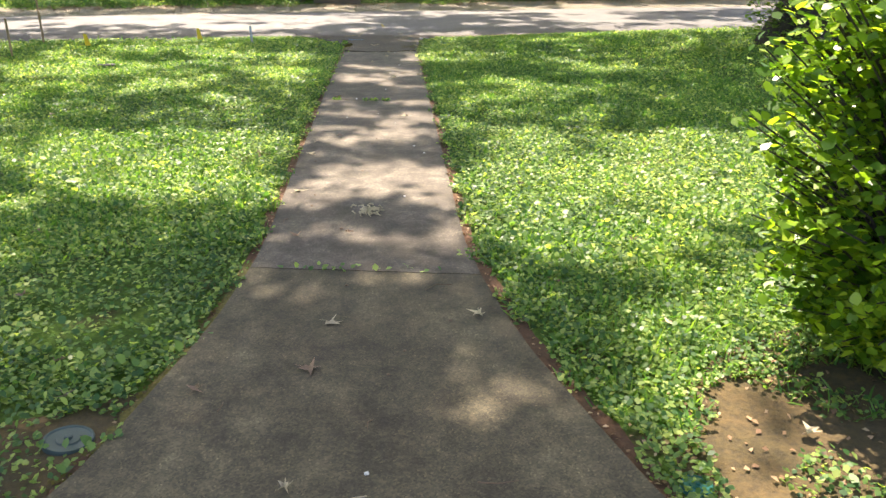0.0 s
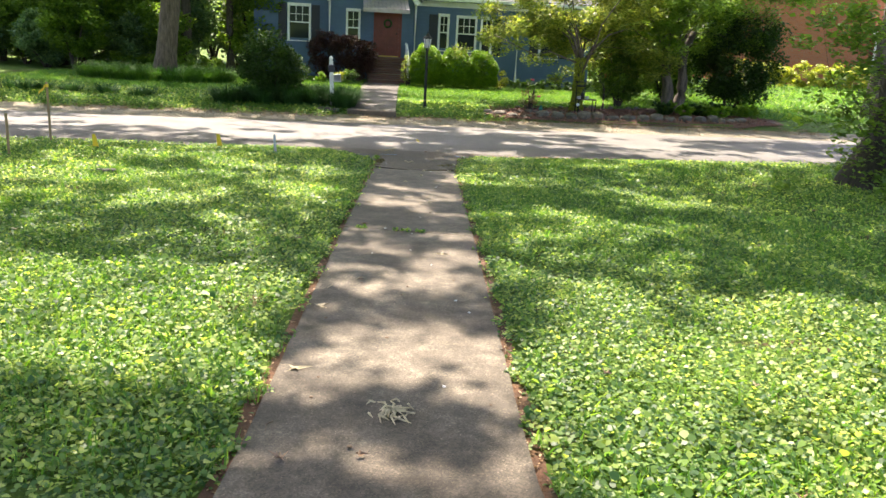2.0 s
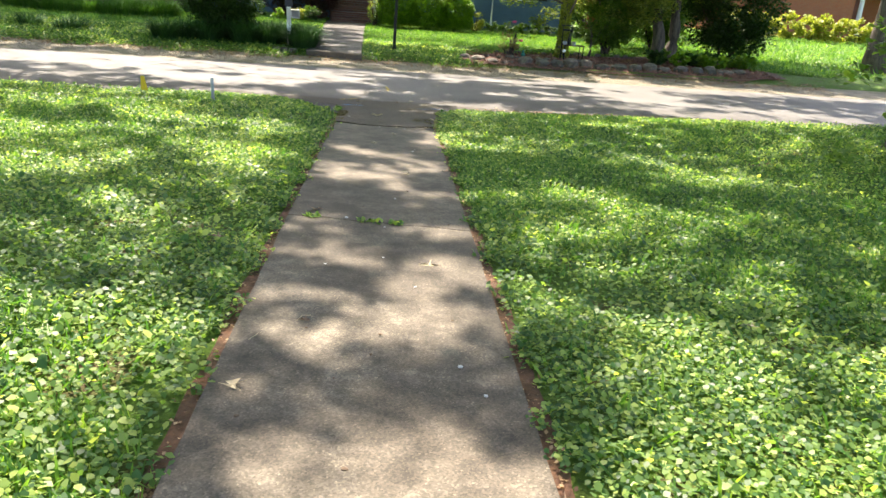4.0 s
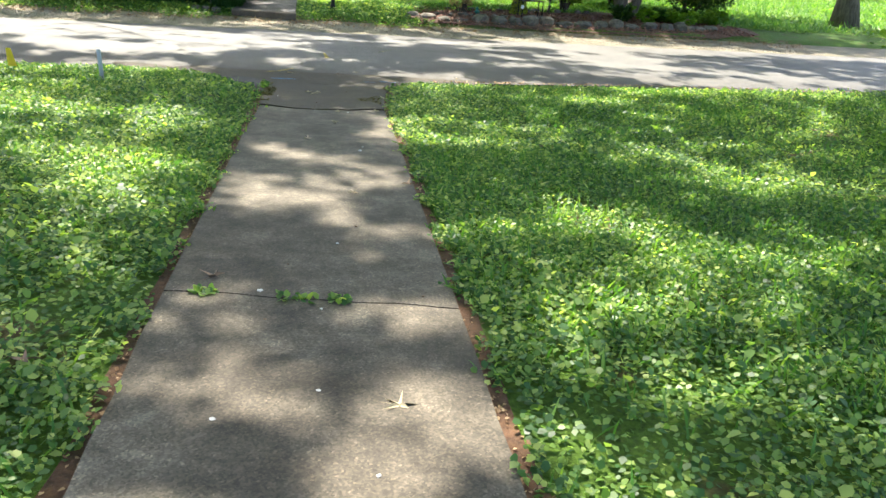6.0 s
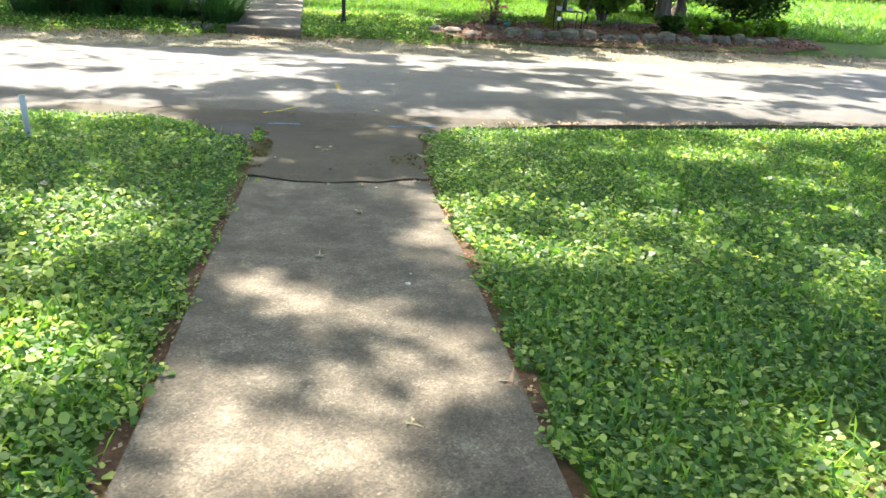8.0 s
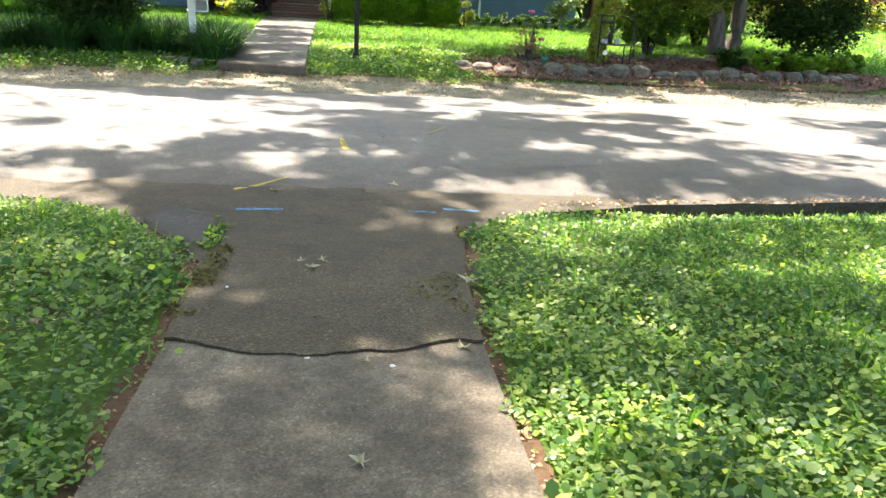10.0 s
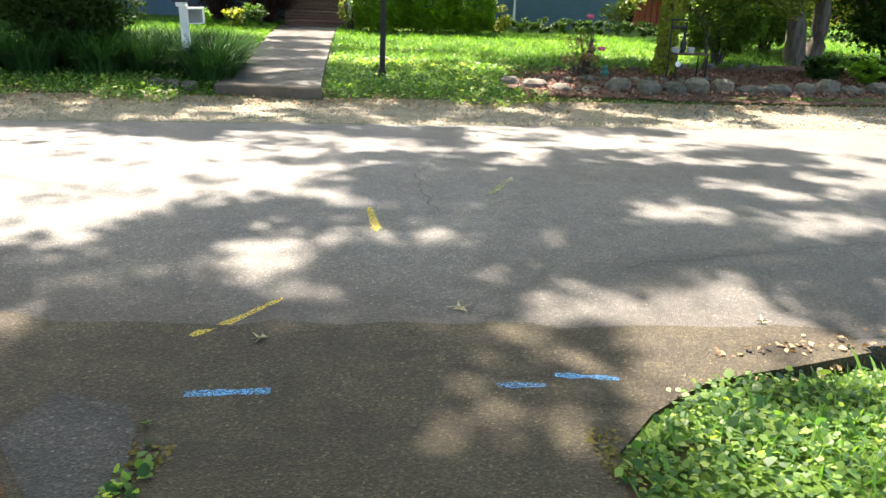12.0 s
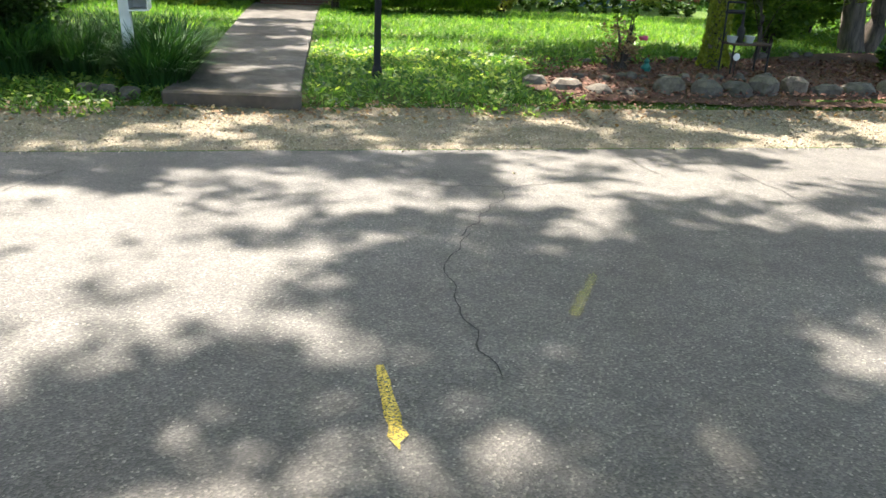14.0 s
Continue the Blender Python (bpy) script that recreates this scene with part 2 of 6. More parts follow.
M_YELLOWGRN = mat_leaf("yellow_green_leaf", [(0.1, 0.15, 0.02), (0.24, 0.28, 0.04), (0.4, 0.42, 0.08)], 0.5, 0.4)
M_BARK = mat_bark("grey_bark", (0.05, 0.04, 0.032), (0.17, 0.14, 0.115))
M_BARKB = mat_bark("brown_bark", (0.06, 0.042, 0.03), (0.18, 0.13, 0.095))
M_BARKD = mat_bark("dark_bark", (0.025, 0.02, 0.016), (0.09, 0.07, 0.055))
M_BLUE = mat_siding("blue_siding", (0.075, 0.135, 0.225))
M_WHITE = mat_plain("white_paint", (0.75, 0.75, 0.72), 0.5, vary=0.06)
M_NAVY = mat_plain("navy_shutter_paint", (0.012, 0.014, 0.025), 0.5)
M_GLASS = mat_glass_dark()
M_REDDOOR = mat_plain("red_door_paint", (0.17, 0.03, 0.02), 0.45)
M_BRICKD = mat_brick("dark_red_brick", (0.09, 0.035, 0.03), (0.13, 0.05, 0.04), (0.12, 0.1, 0.09))
M_BRICKO = mat_brick("orange_brick", (0.34, 0.095, 0.04), (0.4, 0.125, 0.05), (0.28, 0.17, 0.1))
M_ROOF = mat_plain("grey_shingle", (0.15, 0.155, 0.17), 0.9, vary=0.2, scale=9)
M_AWNING = mat_plain("pale_metal_awning", (0.42, 0.36, 0.37), 0.35, 0.3)
M_BLACK = mat_plain("black_painted_iron", (0.008, 0.008, 0.009), 0.75)
M_ROCK = mat_rock("field_stone", (0.035, 0.032, 0.029), (0.17, 0.155, 0.135))
M_WOOD = mat_plain("weathered_wood", (0.3, 0.2, 0.11), 0.8, vary=0.2)
M_PIPE = mat_plain("grey_plastic", (0.35, 0.37, 0.38), 0.5)
M_COVER = mat_plain("grey_green_cast_cover", (0.035, 0.06, 0.055), 0.6)
M_TEAL = mat_plain("teal_plastic", (0.02, 0.16, 0.14), 0.35)
M_YELLOW = mat_plain("yellow_plastic", (0.75, 0.5, 0.03), 0.5)
M_LENS = mat_plain("lantern_glass", (0.55, 0.57, 0.55), 0.15, bumpy=0)
M_PAINTY = mat_spray("yellow_marking_paint", (0.55, 0.41, 0.06), 0.62)
M_PAINTB = mat_spray("blue_marking_paint", (0.09, 0.27, 0.52), 0.62)
M_DRY = mat_plain("dry_pale_leaf", (0.4, 0.33, 0.2), 0.7, vary=0.25, scale=25)
M_DRYB = mat_plain("dry_brown_leaf", (0.2, 0.125, 0.075), 0.7, vary=0.25, scale=25)
M_CHIP = mat_plain("pale_chip", (0.5, 0.5, 0.48), 0.8)
M_TWIG = mat_plain("twig_bark", (0.12, 0.08, 0.05), 0.9)
M_PINK = mat_plain("pink_petal", (0.6, 0.08, 0.2), 0.6)


# ---- mesh helpers ----
def part(name, bm, material, parent=None, label="", smooth=False):
    me = bpy.data.meshes.new(name)
    bm.to_mesh(me)
    bm.free()
    me.materials.append(material)
    if smooth:
        me.shade_smooth()
    ob = new(name, me)
    if parent:
        ob.parent = parent
    return tagged(ob, label)


def thing(name, label, category, group="", at=(0, 0, 0), rz=0):
    ob = new(name)
    ob.empty_display_size = 0.1
    ob.matrix_basis = pose(at[0], deep(at[1]), at[2], 0, 0, rz)
    return tagged(ob, label, category, group)


def box(bm, lo, hi, bevel=0.0):
    m = Matrix.Translation([(a + b) / 2 for a, b in zip(lo, hi)]) @ Matrix.Diagonal((*[b - a for a, b in zip(lo, hi)], 1))
    r = bmesh.ops.create_cube(bm, size=1, matrix=m)
    if bevel:
        es = list({e for v in r["verts"] for e in v.link_edges})
        bmesh.ops.bevel(bm, geom=es, offset=bevel, segments=1, affect="EDGES")
    return bm


def tube(bm, pts, radii, seg=8, wobble=0.0):
    """A tapered tube along pts."""
    rings = []
    pts = [Vector(p) for p in pts]
    for i, (p, r) in enumerate(zip(pts, radii)):
        d = (pts[min(i + 1, len(pts) - 1)] - pts[max(i - 1, 0)]).normalized()
        q = d.to_track_quat("Z", "Y")
        ring = []
        for k in range(seg):
            a = 2 * math.pi * k / seg
            rr = r * (1 + wobble * noise.noise((a * 1.3, p.z * 0.7, r * 9)))
            ring.append(bm.verts.new(p + q @ Vector((math.cos(a) * rr, math.sin(a) * rr, 0))))
        rings.append(ring)
    for a, b in zip(rings, rings[1:]):
        for k in range(seg):
            bm.faces.new((a[k], a[(k + 1) % seg], b[(k + 1) % seg], b[k]))
    bm.faces.new(rings[-1])
    bm.faces.new(rings[0][::-1])
    return bm


def lathe(bm, profile, seg=20):
    rings = []
    for r, z in profile:
        rings.append([bm.verts.new((r * math.cos(2 * math.pi * k / seg), r * math.sin(2 * math.pi * k / seg), z)) for k in range(seg)])
    for a, b in zip(rings, rings[1:]):
        for k in range(seg):
            bm.faces.new((a[k], a[(k + 1) % seg], b[(k + 1) % seg], b[k]))
    bm.faces.new(rings[0][::-1])
    bm.faces.new(rings[-1])
    return bm


def raw_mesh(name, verts, faces_flat, per_face, material, smooth=False):
    """A mesh straight from arrays; every face has per_face corners."""
    me = bpy.data.meshes.new(name)
    nf = len(faces_flat) // per_face
    me.vertices.add(len(verts))
    me.vertices.foreach_set("co", np.asarray(verts, dtype=np.float32).ravel())
    me.loops.add(len(faces_flat))
    me.loops.foreach_set("vertex_index", np.asarray(faces_flat, dtype=np.int32))
    me.polygons.add(nf)
    me.polygons.foreach_set("loop_start", np.arange(0, nf * per_face, per_face, dtype=np.int32))
    me.polygons.foreach_set("loop_total", np.full(nf, per_face, dtype=np.int32))
    me.update(calc_edges=True)
    me.materials.append(material)
    if smooth:
        me.shade_smooth()
    return new(name, me)


# a leaf in its own plane: x across, y along, z lift
LEAF_OVAL = np.array([(0, 0, 0), (-0.42, 0.35, 0.1), (-0.3, 0.75, 0.06), (0, 1, -0.04), (0.3, 0.75, 0.06), (0.42, 0.35, 0.1)])
LEAF_SMALL = np.array([(0, 0, 0), (-0.4, 0.45, 0.1), (-0.18, 0.92, 0.0), (0.18, 0.92, 0.0), (0.4, 0.45, 0.1)])
LEAF_DIAMOND = np.array([(0, 0, 0), (-0.36, 0.5, 0.1), (0, 1, -0.05), (0.36, 0.5, 0.1)])
BLADE = np.array([(-0.06, 0, 0), (0.06, 0, 0), (0.035, 0.62, 0.0), (0, 1, -0.12)])


def scatter(name, base, size, shape, material, rng, tilt=0.5, up=None):
    """Leaves of one shape at the points base (n x 3). tilt: 0 lies flat, 1.5 stands up."""
    n = len(base)
    yaw = rng.uniform(0, 2 * np.pi, n)
    tl = np.clip(rng.normal(tilt, 0.35, n), -0.4, 1.5) if up is None else up
    roll = rng.normal(0, 0.35, n)
    s = size * rng.uniform(0.6, 1.35, n)
    k = len(shape)
    x = shape[None, :, 0] * s[:, None]
    y = shape[None, :, 1] * s[:, None]
    z = shape[None, :, 2] * s[:, None]
    cr, sr = np.cos(roll)[:, None], np.sin(roll)[:, None]
    x, z = x * cr + z * sr, -x * sr + z * cr
    ct, st = np.cos(tl)[:, None], np.sin(tl)[:, None]
    y, z = y * ct - z * st, y * st + z * ct
    cy, sy = np.cos(yaw)[:, None], np.sin(yaw)[:, None]
    x, y = x * cy - y * sy, x * sy + y * cy
    v = np.stack([x + base[:, 0:1], y + base[:, 1:2], z + base[:, 2:3]], axis=2).reshape(-1, 3)
    return raw_mesh(name, v, np.arange(n * k), k, material)


def clumps(centres, radii, per, rng, squash=0.8, shell=0.5):
    """Points spread in balls round the centres, thicker towards the outside."""
    n = len(centres)
    d = rng.normal(size=(n, per, 3))
    d /= np.linalg.norm(d, axis=2, keepdims=True)
    r = rng.uniform(shell, 1.0, (n, per, 1)) ** 0.7
    d[:, :, 2] *= squash
    return (np.asarray(centres)[:, None, :] + d * r * np.asarray(radii)[:, None, None]).reshape(-1, 3)


# ---- the lie of the land ----
SLOPE = 0.12           # the street runs at a slight angle to the walk
ROAD_NEAR, ROAD_FAR, VERGE_FAR = 15.9, 21.25, 22.7


def smooth01(v):
    v = np.clip(v, 0, 1)
    return v * v * (3 - 2 * v)


def near_z(x, y):
    z = np.interp(y, [-30, 2, 4, 8.8, 11.9, 13.6, 15.6], [1.6, 0.52, 0.48, 0.345, 0.22, 0.11, 0.012])
    return z + 0.02 * np.maximum(x - 1, 0) * smooth01((y - 6) / 9) * (x < 14) + 0.26 * (x >= 14) * smooth01((y - 6) / 9)


def land(x, y):
    x, y = np.asarray(x, float), np.asarray(y, float)
    s = y - SLOPE * x
    z = near_z(x, y)
    z = z + 0.05 * smooth01((np.maximum(x - walk_right(y), walk_left(y) - x) - 0.08) / 0.3) * smooth01((y - 12.0) / 2.0)
    z = z - (z + 0.015 + 0.025 * smooth01((x - 2.0) / 3.0)) * smooth01((s - 15.0) / 0.6) * smooth01((x - 0.95) / 0.5)
    z = z - 0.06 * smooth01((s - 15.55) / 0.15) * smooth01((x - 1.4) / 2.0) * (s < 15.9)
    z = z + (-0.12 - z) * smooth01((s - 15.78) / 0.1)
    z = z + (0.0 + 0.12) * smooth01((s - 21.0) / 0.2)
    z = z + 0.10 * smooth01((s - 22.55) / 0.5)
    return z + 0.012 * np.sin(x * 1.7 + y) * np.sin(y * 1.3 - x * 0.4) * ((s < 15) | (s > 23))


def deep(y):
    """Far things stand a little further back, with the street's far side."""
    return y + (0.4 + 0.02 * (y - 22.0) if y > 21.8 else 0.0)


def gz(x, y):
    return float(land(x, y))


WL_Y, WL_X = [-3, 1, 2.04, 2.52, 3.07, 3.76, 4.3, 30], [-1.7, -1.28, -0.93, -0.82, -0.7, -0.625, -0.6, -0.6]
WR_X = [1.8, 1.38, 1.04, 0.91, 0.77, 0.66, 0.61, 0.6]
AL_Y, AL_X = [13.6, 14.6, 14.92, 15.17, 15.42, 15.58, 15.75], [-0.6, -0.66, -0.83, -1.0, -1.15, -1.5, -2.6]
AR_Y, AR_X = [13.6, 14.5, 15.0, 15.34, 15.63, 15.85, 16.0, 16.12], [0.6, 0.66, 0.72, 0.78, 1.0, 1.3, 1.8, 2.5]


def walk_left(y):
    return np.where(y < 13.6, np.interp(y, WL_Y, WL_X), np.interp(y, AL_Y, AL_X))


def walk_right(y):
    return np.where(y < 13.6, np.interp(y, WL_Y, WR_X), np.interp(y, AR_Y, AR_X))


def sheared_grid(xs, ss, shear=SLOPE):
    X, S = np.meshgrid(xs, ss)
    return X, S + shear * X


def sheet(name, xs, ss, zfun, material):
    X, Y = sheared_grid(xs, ss)
    Z = zfun(X, Y)
    v = np.stack([X, Y, Z], 2).reshape(-1, 3)
    a, b = len(ss), len(xs)
    i = (np.arange(a - 1)[:, None] * b + np.arange(b - 1)[None, :]).ravel()
    f = np.stack([i, i + 1, i + b + 1, i + b], 1).ravel()
    return raw_mesh(name, v, f, 4, material, smooth=True)


def spread(lo, hi, step, far):
    mid = np.arange(lo, hi + 1e-6, step)
    out = [step * 1.5]
    while sum(out) < far:
        out.append(out[-1] * 1.35)
    ext = np.cumsum(out)
    return np.concatenate([lo - ext[::-1], mid, hi + ext])


# ---- ground, street, walks ----
ground = tagged(sheet("ground", spread(-14, 16, 0.25, 500), spread(-4, 36, 0.15, 500), land, M_GROUND), "green lawn of clover and grass over soil", "", "", "structure")


def strip(name, lfun, rfun, ys, zfun, thick, material, label, parent=None, nx=10):
    """A slab between two side lines, with real edges."""
    bm = bmesh.new()
    rows = []
    for y in ys:
        l, r = float(lfun(y)), float(rfun(y))
        rows.append([bm.verts.new((l + (r - l) * k / nx, y, float(zfun(l + (r - l) * k / nx, y)))) for k in range(nx + 1)])
    for a, b in zip(rows, rows[1:]):
        for k in range(nx):
            bm.faces.new((a[k], a[k + 1], b[k + 1], b[k]))
    edge = [e for e in bm.edges if e.is_boundary]
    ex = bmesh.ops.extrude_edge_only(bm, edges=edge)
    for v in ex["geom"]:
        if isinstance(v, bmesh.types.BMVert):
            v.co.z -= thick
    return part(name, bm, material, parent, label)


sidewalk = thing("sidewalk", "worn brownish concrete front walk in three slabs, flared at its near end", "")
tagged(sidewalk, kind="structure")


SLABS = [(-3.0, 3.805), (3.815, 8.735), (8.747, 13.9)]
for a, b in SLABS:
    bm = bmesh.new()
    ys = np.linspace(0, 1, 24)
    nx = 14
    rows = []
    for u in ys:
        row = []
        for k in range(nx + 1):
            y = a + (b - a) * u
            l, r = float(walk_left(min(y, 13.5))), float(walk_right(min(y, 13.5)))
            x = l + (r - l) * k / nx
            w = 0.012 * noise.noise((x * 6, round(y * (1 if u in (0, 1) else 0), 1), 7)) if 0 < u < 1 else 0.02 * noise.noise((x * 4, (a if u == 0 else b) // 1.0, 2))
            skew = -0.12 * x if (b < 13 and u == 1) or (a > 0 and u == 0) else -0.12 * x * (u if b < 13 else 1 - u) * (1 if a > 0 or b < 13 else 0)
            ex = 0.008 * noise.noise((y * 5, k, 1)) if k in (0, nx) else 0
            row.append(bm.verts.new((x + ex, y + w + skew, float(near_z(0.0, y)) + 0.035)))
        rows.append(row)
    for p, q in zip(rows, rows[1:]):
        for k in range(nx):
            bm.faces.new((p[k], p[k + 1], q[k + 1], q[k]))
    ex = bmesh.ops.extrude_edge_only(bm, edges=[e for e in bm.edges if e.is_boundary])
    for v in ex["geom"]:
        if isinstance(v, bmesh.types.BMVert):
            v.co.z -= 0.1
    part("slab", bm, M_CONCD if a < 0 else M_CONC, sidewalk, "darker olive concrete slab" if a < 0 else "")


def apron_z(x, y):
    return np.interp(y, [13.6, 15.5, 16.4], [0.162, 0.026, 0.02])


def apron_start(x):
    return 13.6 + 0.04 * noise.noise((x * 5, 1, 0)) - 0.14 * max(0, math.cos((x + 0.08) * 2.9)) + 0.02 * noise.noise((x * 17, 1, 0))


bm = bmesh.new()
rows = []
NX = 30
for u in np.linspace(0, 1, 22):
    row = []
    for k in range(NX + 1):
        y = 13.72 + (16.35 - 13.72) * u
        l, r = float(walk_left(np.array(min(y, 15.9)))), float(walk_right(np.array(min(y, 16.05))))
        x = l + (r - l) * k / NX
        yy = apron_start(x) if u == 0 else y + (0.16 * noise.noise((x * 2.3, 7, 0)) + 0.08 * noise.noise((x * 9, 7, 0)) if u == 1 else 0)
        row.append(bm.verts.new((x, yy, float(apron_z(x, yy)) + 0.004 * noise.noise((x * 2, yy * 2, 0)))))
    rows.append(row)
for p, q in zip(rows, rows[1:]):
    for k in range(NX):
        bm.faces.new((p[k], p[k + 1], q[k + 1], q[k]))
ex = bmesh.ops.extrude_edge_only(bm, edges=[e for e in bm.edges if e.is_boundary])
for v in ex["geom"]:
    if isinstance(v, bmesh.types.BMVert):
        v.co.z -= 0.05
tagged(part("pavement", bm, M_APRON), "dark brown asphalt apron laid over the end of the walk", "", "", "structure")


def road_z(x, y):
    s = y - SLOPE * x
    return 0.016 * (1 - ((s - 18.6) / 2.7) ** 2) + 0.01 * np.clip(x, 0, 5) * (1 - smooth01((s - 16.0) / 3.0))


bm = bmesh.new()
rows = []
RX = np.concatenate([[-400, -120, -50, -25], np.arange(-14, 16, 0.25), [18, 25, 50, 120, 400]])
for s in [ROAD_NEAR, 16.4, 17.1, 18.1, 19.0, 19.9, 20.6, ROAD_FAR]:
    row = []
    for x in RX:
        e = 0.05 * noise.noise((x * 1.9, s, 0)) + 0.03 * noise.noise((x * 7, s, 0)) if s in (ROAD_NEAR, ROAD_FAR) else 0
        y = s + e + SLOPE * x
        row.append(bm.verts.new((x, y, float(road_z(x, y)))))
    rows.append(row)
for p, q in zip(rows, rows[1:]):
    for k in range(len(RX) - 1):
        bm.faces.new((p[k], p[k + 1], q[k + 1], q[k]))
ex = bmesh.ops.extrude_edge_only(bm, edges=[e for e in bm.edges if e.is_boundary])
for v in ex["geom"]:
    if isinstance(v, bmesh.types.BMVert):
        v.co.z -= 0.07
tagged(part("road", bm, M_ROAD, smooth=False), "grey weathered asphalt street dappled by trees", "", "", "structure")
bm = bmesh.new()
prev = None
for x in np.arange(1.3, 22, 0.05):
    row = []
    for k, (ds, z) in enumerate(((0.08, 0.001), (0.04, -0.015), (0.01, -0.05), (-0.03, -0.12))):
        s = ROAD_NEAR + ds + 0.03 * noise.noise((x * 2.2, 3, k * 0.3)) + 0.06 * noise.noise((x * 11, 3, k * 0.5)) + (0.05 * noise.noise((x * 1.9, ROAD_NEAR, 0)))
        row.append(bm.verts.new((x, s + SLOPE * x, z + float(road_z(x, s + SLOPE * x)) + 0.008 * noise.noise((x * 8, k, 0)))))
    if prev:
        for k in range(3):
            bm.faces.new((prev[k + 1], row[k + 1], row[k], prev[k]))
    prev = row
tagged(part("road_edge", bm, M_APRON), "dark broken asphalt lip above the lawn", "", "", "structure")


def ragged(name, pts, material, label, lift=0.004, zfun=land, amp=0.05, kind="structure"):
    """A thin ragged-edged sheet laid on the land round the points pts."""
    bm = bmesh.new()
    out = []
    n = len(pts)
    for i in range(n):
        a, b = Vector(pts[i]), Vector(pts[(i + 1) % n])
        k = max(1, int((b - a).length / 0.12))
        for j in range(k):
            p = a.lerp(b, j / k)
            p += Vector((noise.noise((p.x * 5, p.y * 5, 0)), noise.noise((p.x * 5, p.y * 5, 9)))) * amp
            out.append(bm.verts.new((p.x, p.y, 0)))
    bm.faces.new(out)
    bmesh.ops.triangulate(bm, faces=bm.faces[:])
    bmesh.ops.subdivide_edges(bm, edges=bm.edges[:], cuts=2, use_grid_fill=True)
    for v in bm.verts:
        v.co.z = float(zfun(v.co.x, v.co.y)) + lift
    return tagged(part(name, bm, material), label, "", "", kind)


verge = sheet("gravel_verge", np.concatenate([[-200, -60, -25], np.arange(-14, 16, 0.3), [20, 40, 100]]), np.array([21.1, 21.3, 21.7, 22.2, 22.6, 22.75]), lambda x, y: land(x, y) + 0.014, M_VERGE)
tagged(verge, "pale gravel and leaf litter strip beside the street", "", "", "structure")
bed = ragged("planting_bed", [(1.65, 23.75), (1.95, 23.15), (4.0, 23.28), (6.0, 23.5), (8.8, 23.85), (10.2, 24.6), (10.2, 27.2), (8.0, 27.9), (5.6, 26.7), (4.1, 25.8), (2.7, 25.1)], M_MULCH, "dark bark mulch in the stone-edged bed", 0.035)
ragged("bare_soil", [(1.3, 1.2), (2.9, 1.0), (3.0, 2.6), (2.2, 3.1), (1.7, 2.9), (1.35, 2.5), (1.15, 1.9)], M_SOIL, "bare mossy soil under the bush", 0.006)
ragged("bare_soil", [(-1.0, 1.2), (-0.93, 2.3), (-0.8, 2.7), (-1.2, 2.5), (-1.7, 2.2), (-1.9, 1.4)], M_SOIL, "bare mossy soil beside the walk", 0.006)
for sgn, fn in ((-1, walk_left), (1, walk_right)):
    ys = np.arange(1.0, 15.3, 0.12)
    bm = bmesh.new()
    prev = None
    for y in ys:
        x0 = float(fn(np.array(y)))
        w = 0.07 + 0.045 * noise.noise((y * 1.7, sgn, 0)) + 0.02 * noise.noise((y * 8, sgn, 0))
        a = bm.verts.new((x0 - sgn * 0.03, y, gz(x0, y) + 0.008))
        b = bm.verts.new((x0 + sgn * w, y, gz(x0 + sgn * w, y) + 0.008))
        if prev:
            bm.faces.new((prev[0], prev[1], b, a) if sgn > 0 else (prev[1], prev[0], a, b))
        prev = (a, b)
    tagged(part("soil_edge", bm, M_EDGE), "narrow strip of red-brown soil along the walk", "", "", "structure")

# far walk and its step
FW = [(22.55, -1.82, -0.62), (24.5, -1.75, -0.67), (28.0, -1.95, -0.76), (34.0, -2.3, -0.92)]
far_walk = thing("front_walk", "grey concrete walk up to the blue house behind a low step", "")
tagged(far_walk, kind="structure")
fy, fl, fr = zip(*FW)
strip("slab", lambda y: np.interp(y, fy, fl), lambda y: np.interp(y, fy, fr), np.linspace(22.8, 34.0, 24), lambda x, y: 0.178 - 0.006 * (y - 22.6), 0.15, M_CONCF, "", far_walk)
bm = bmesh.new()
box(bm, (-1.85, 22.6, -0.02), (-0.61, 22.795, 0.185), 0.02)
part("step_edge", bm, mat_plain("stained_concrete_step", (0.1, 0.078, 0.062), 0.9, vary=0.2), far_walk, "rust-stained concrete step edge")


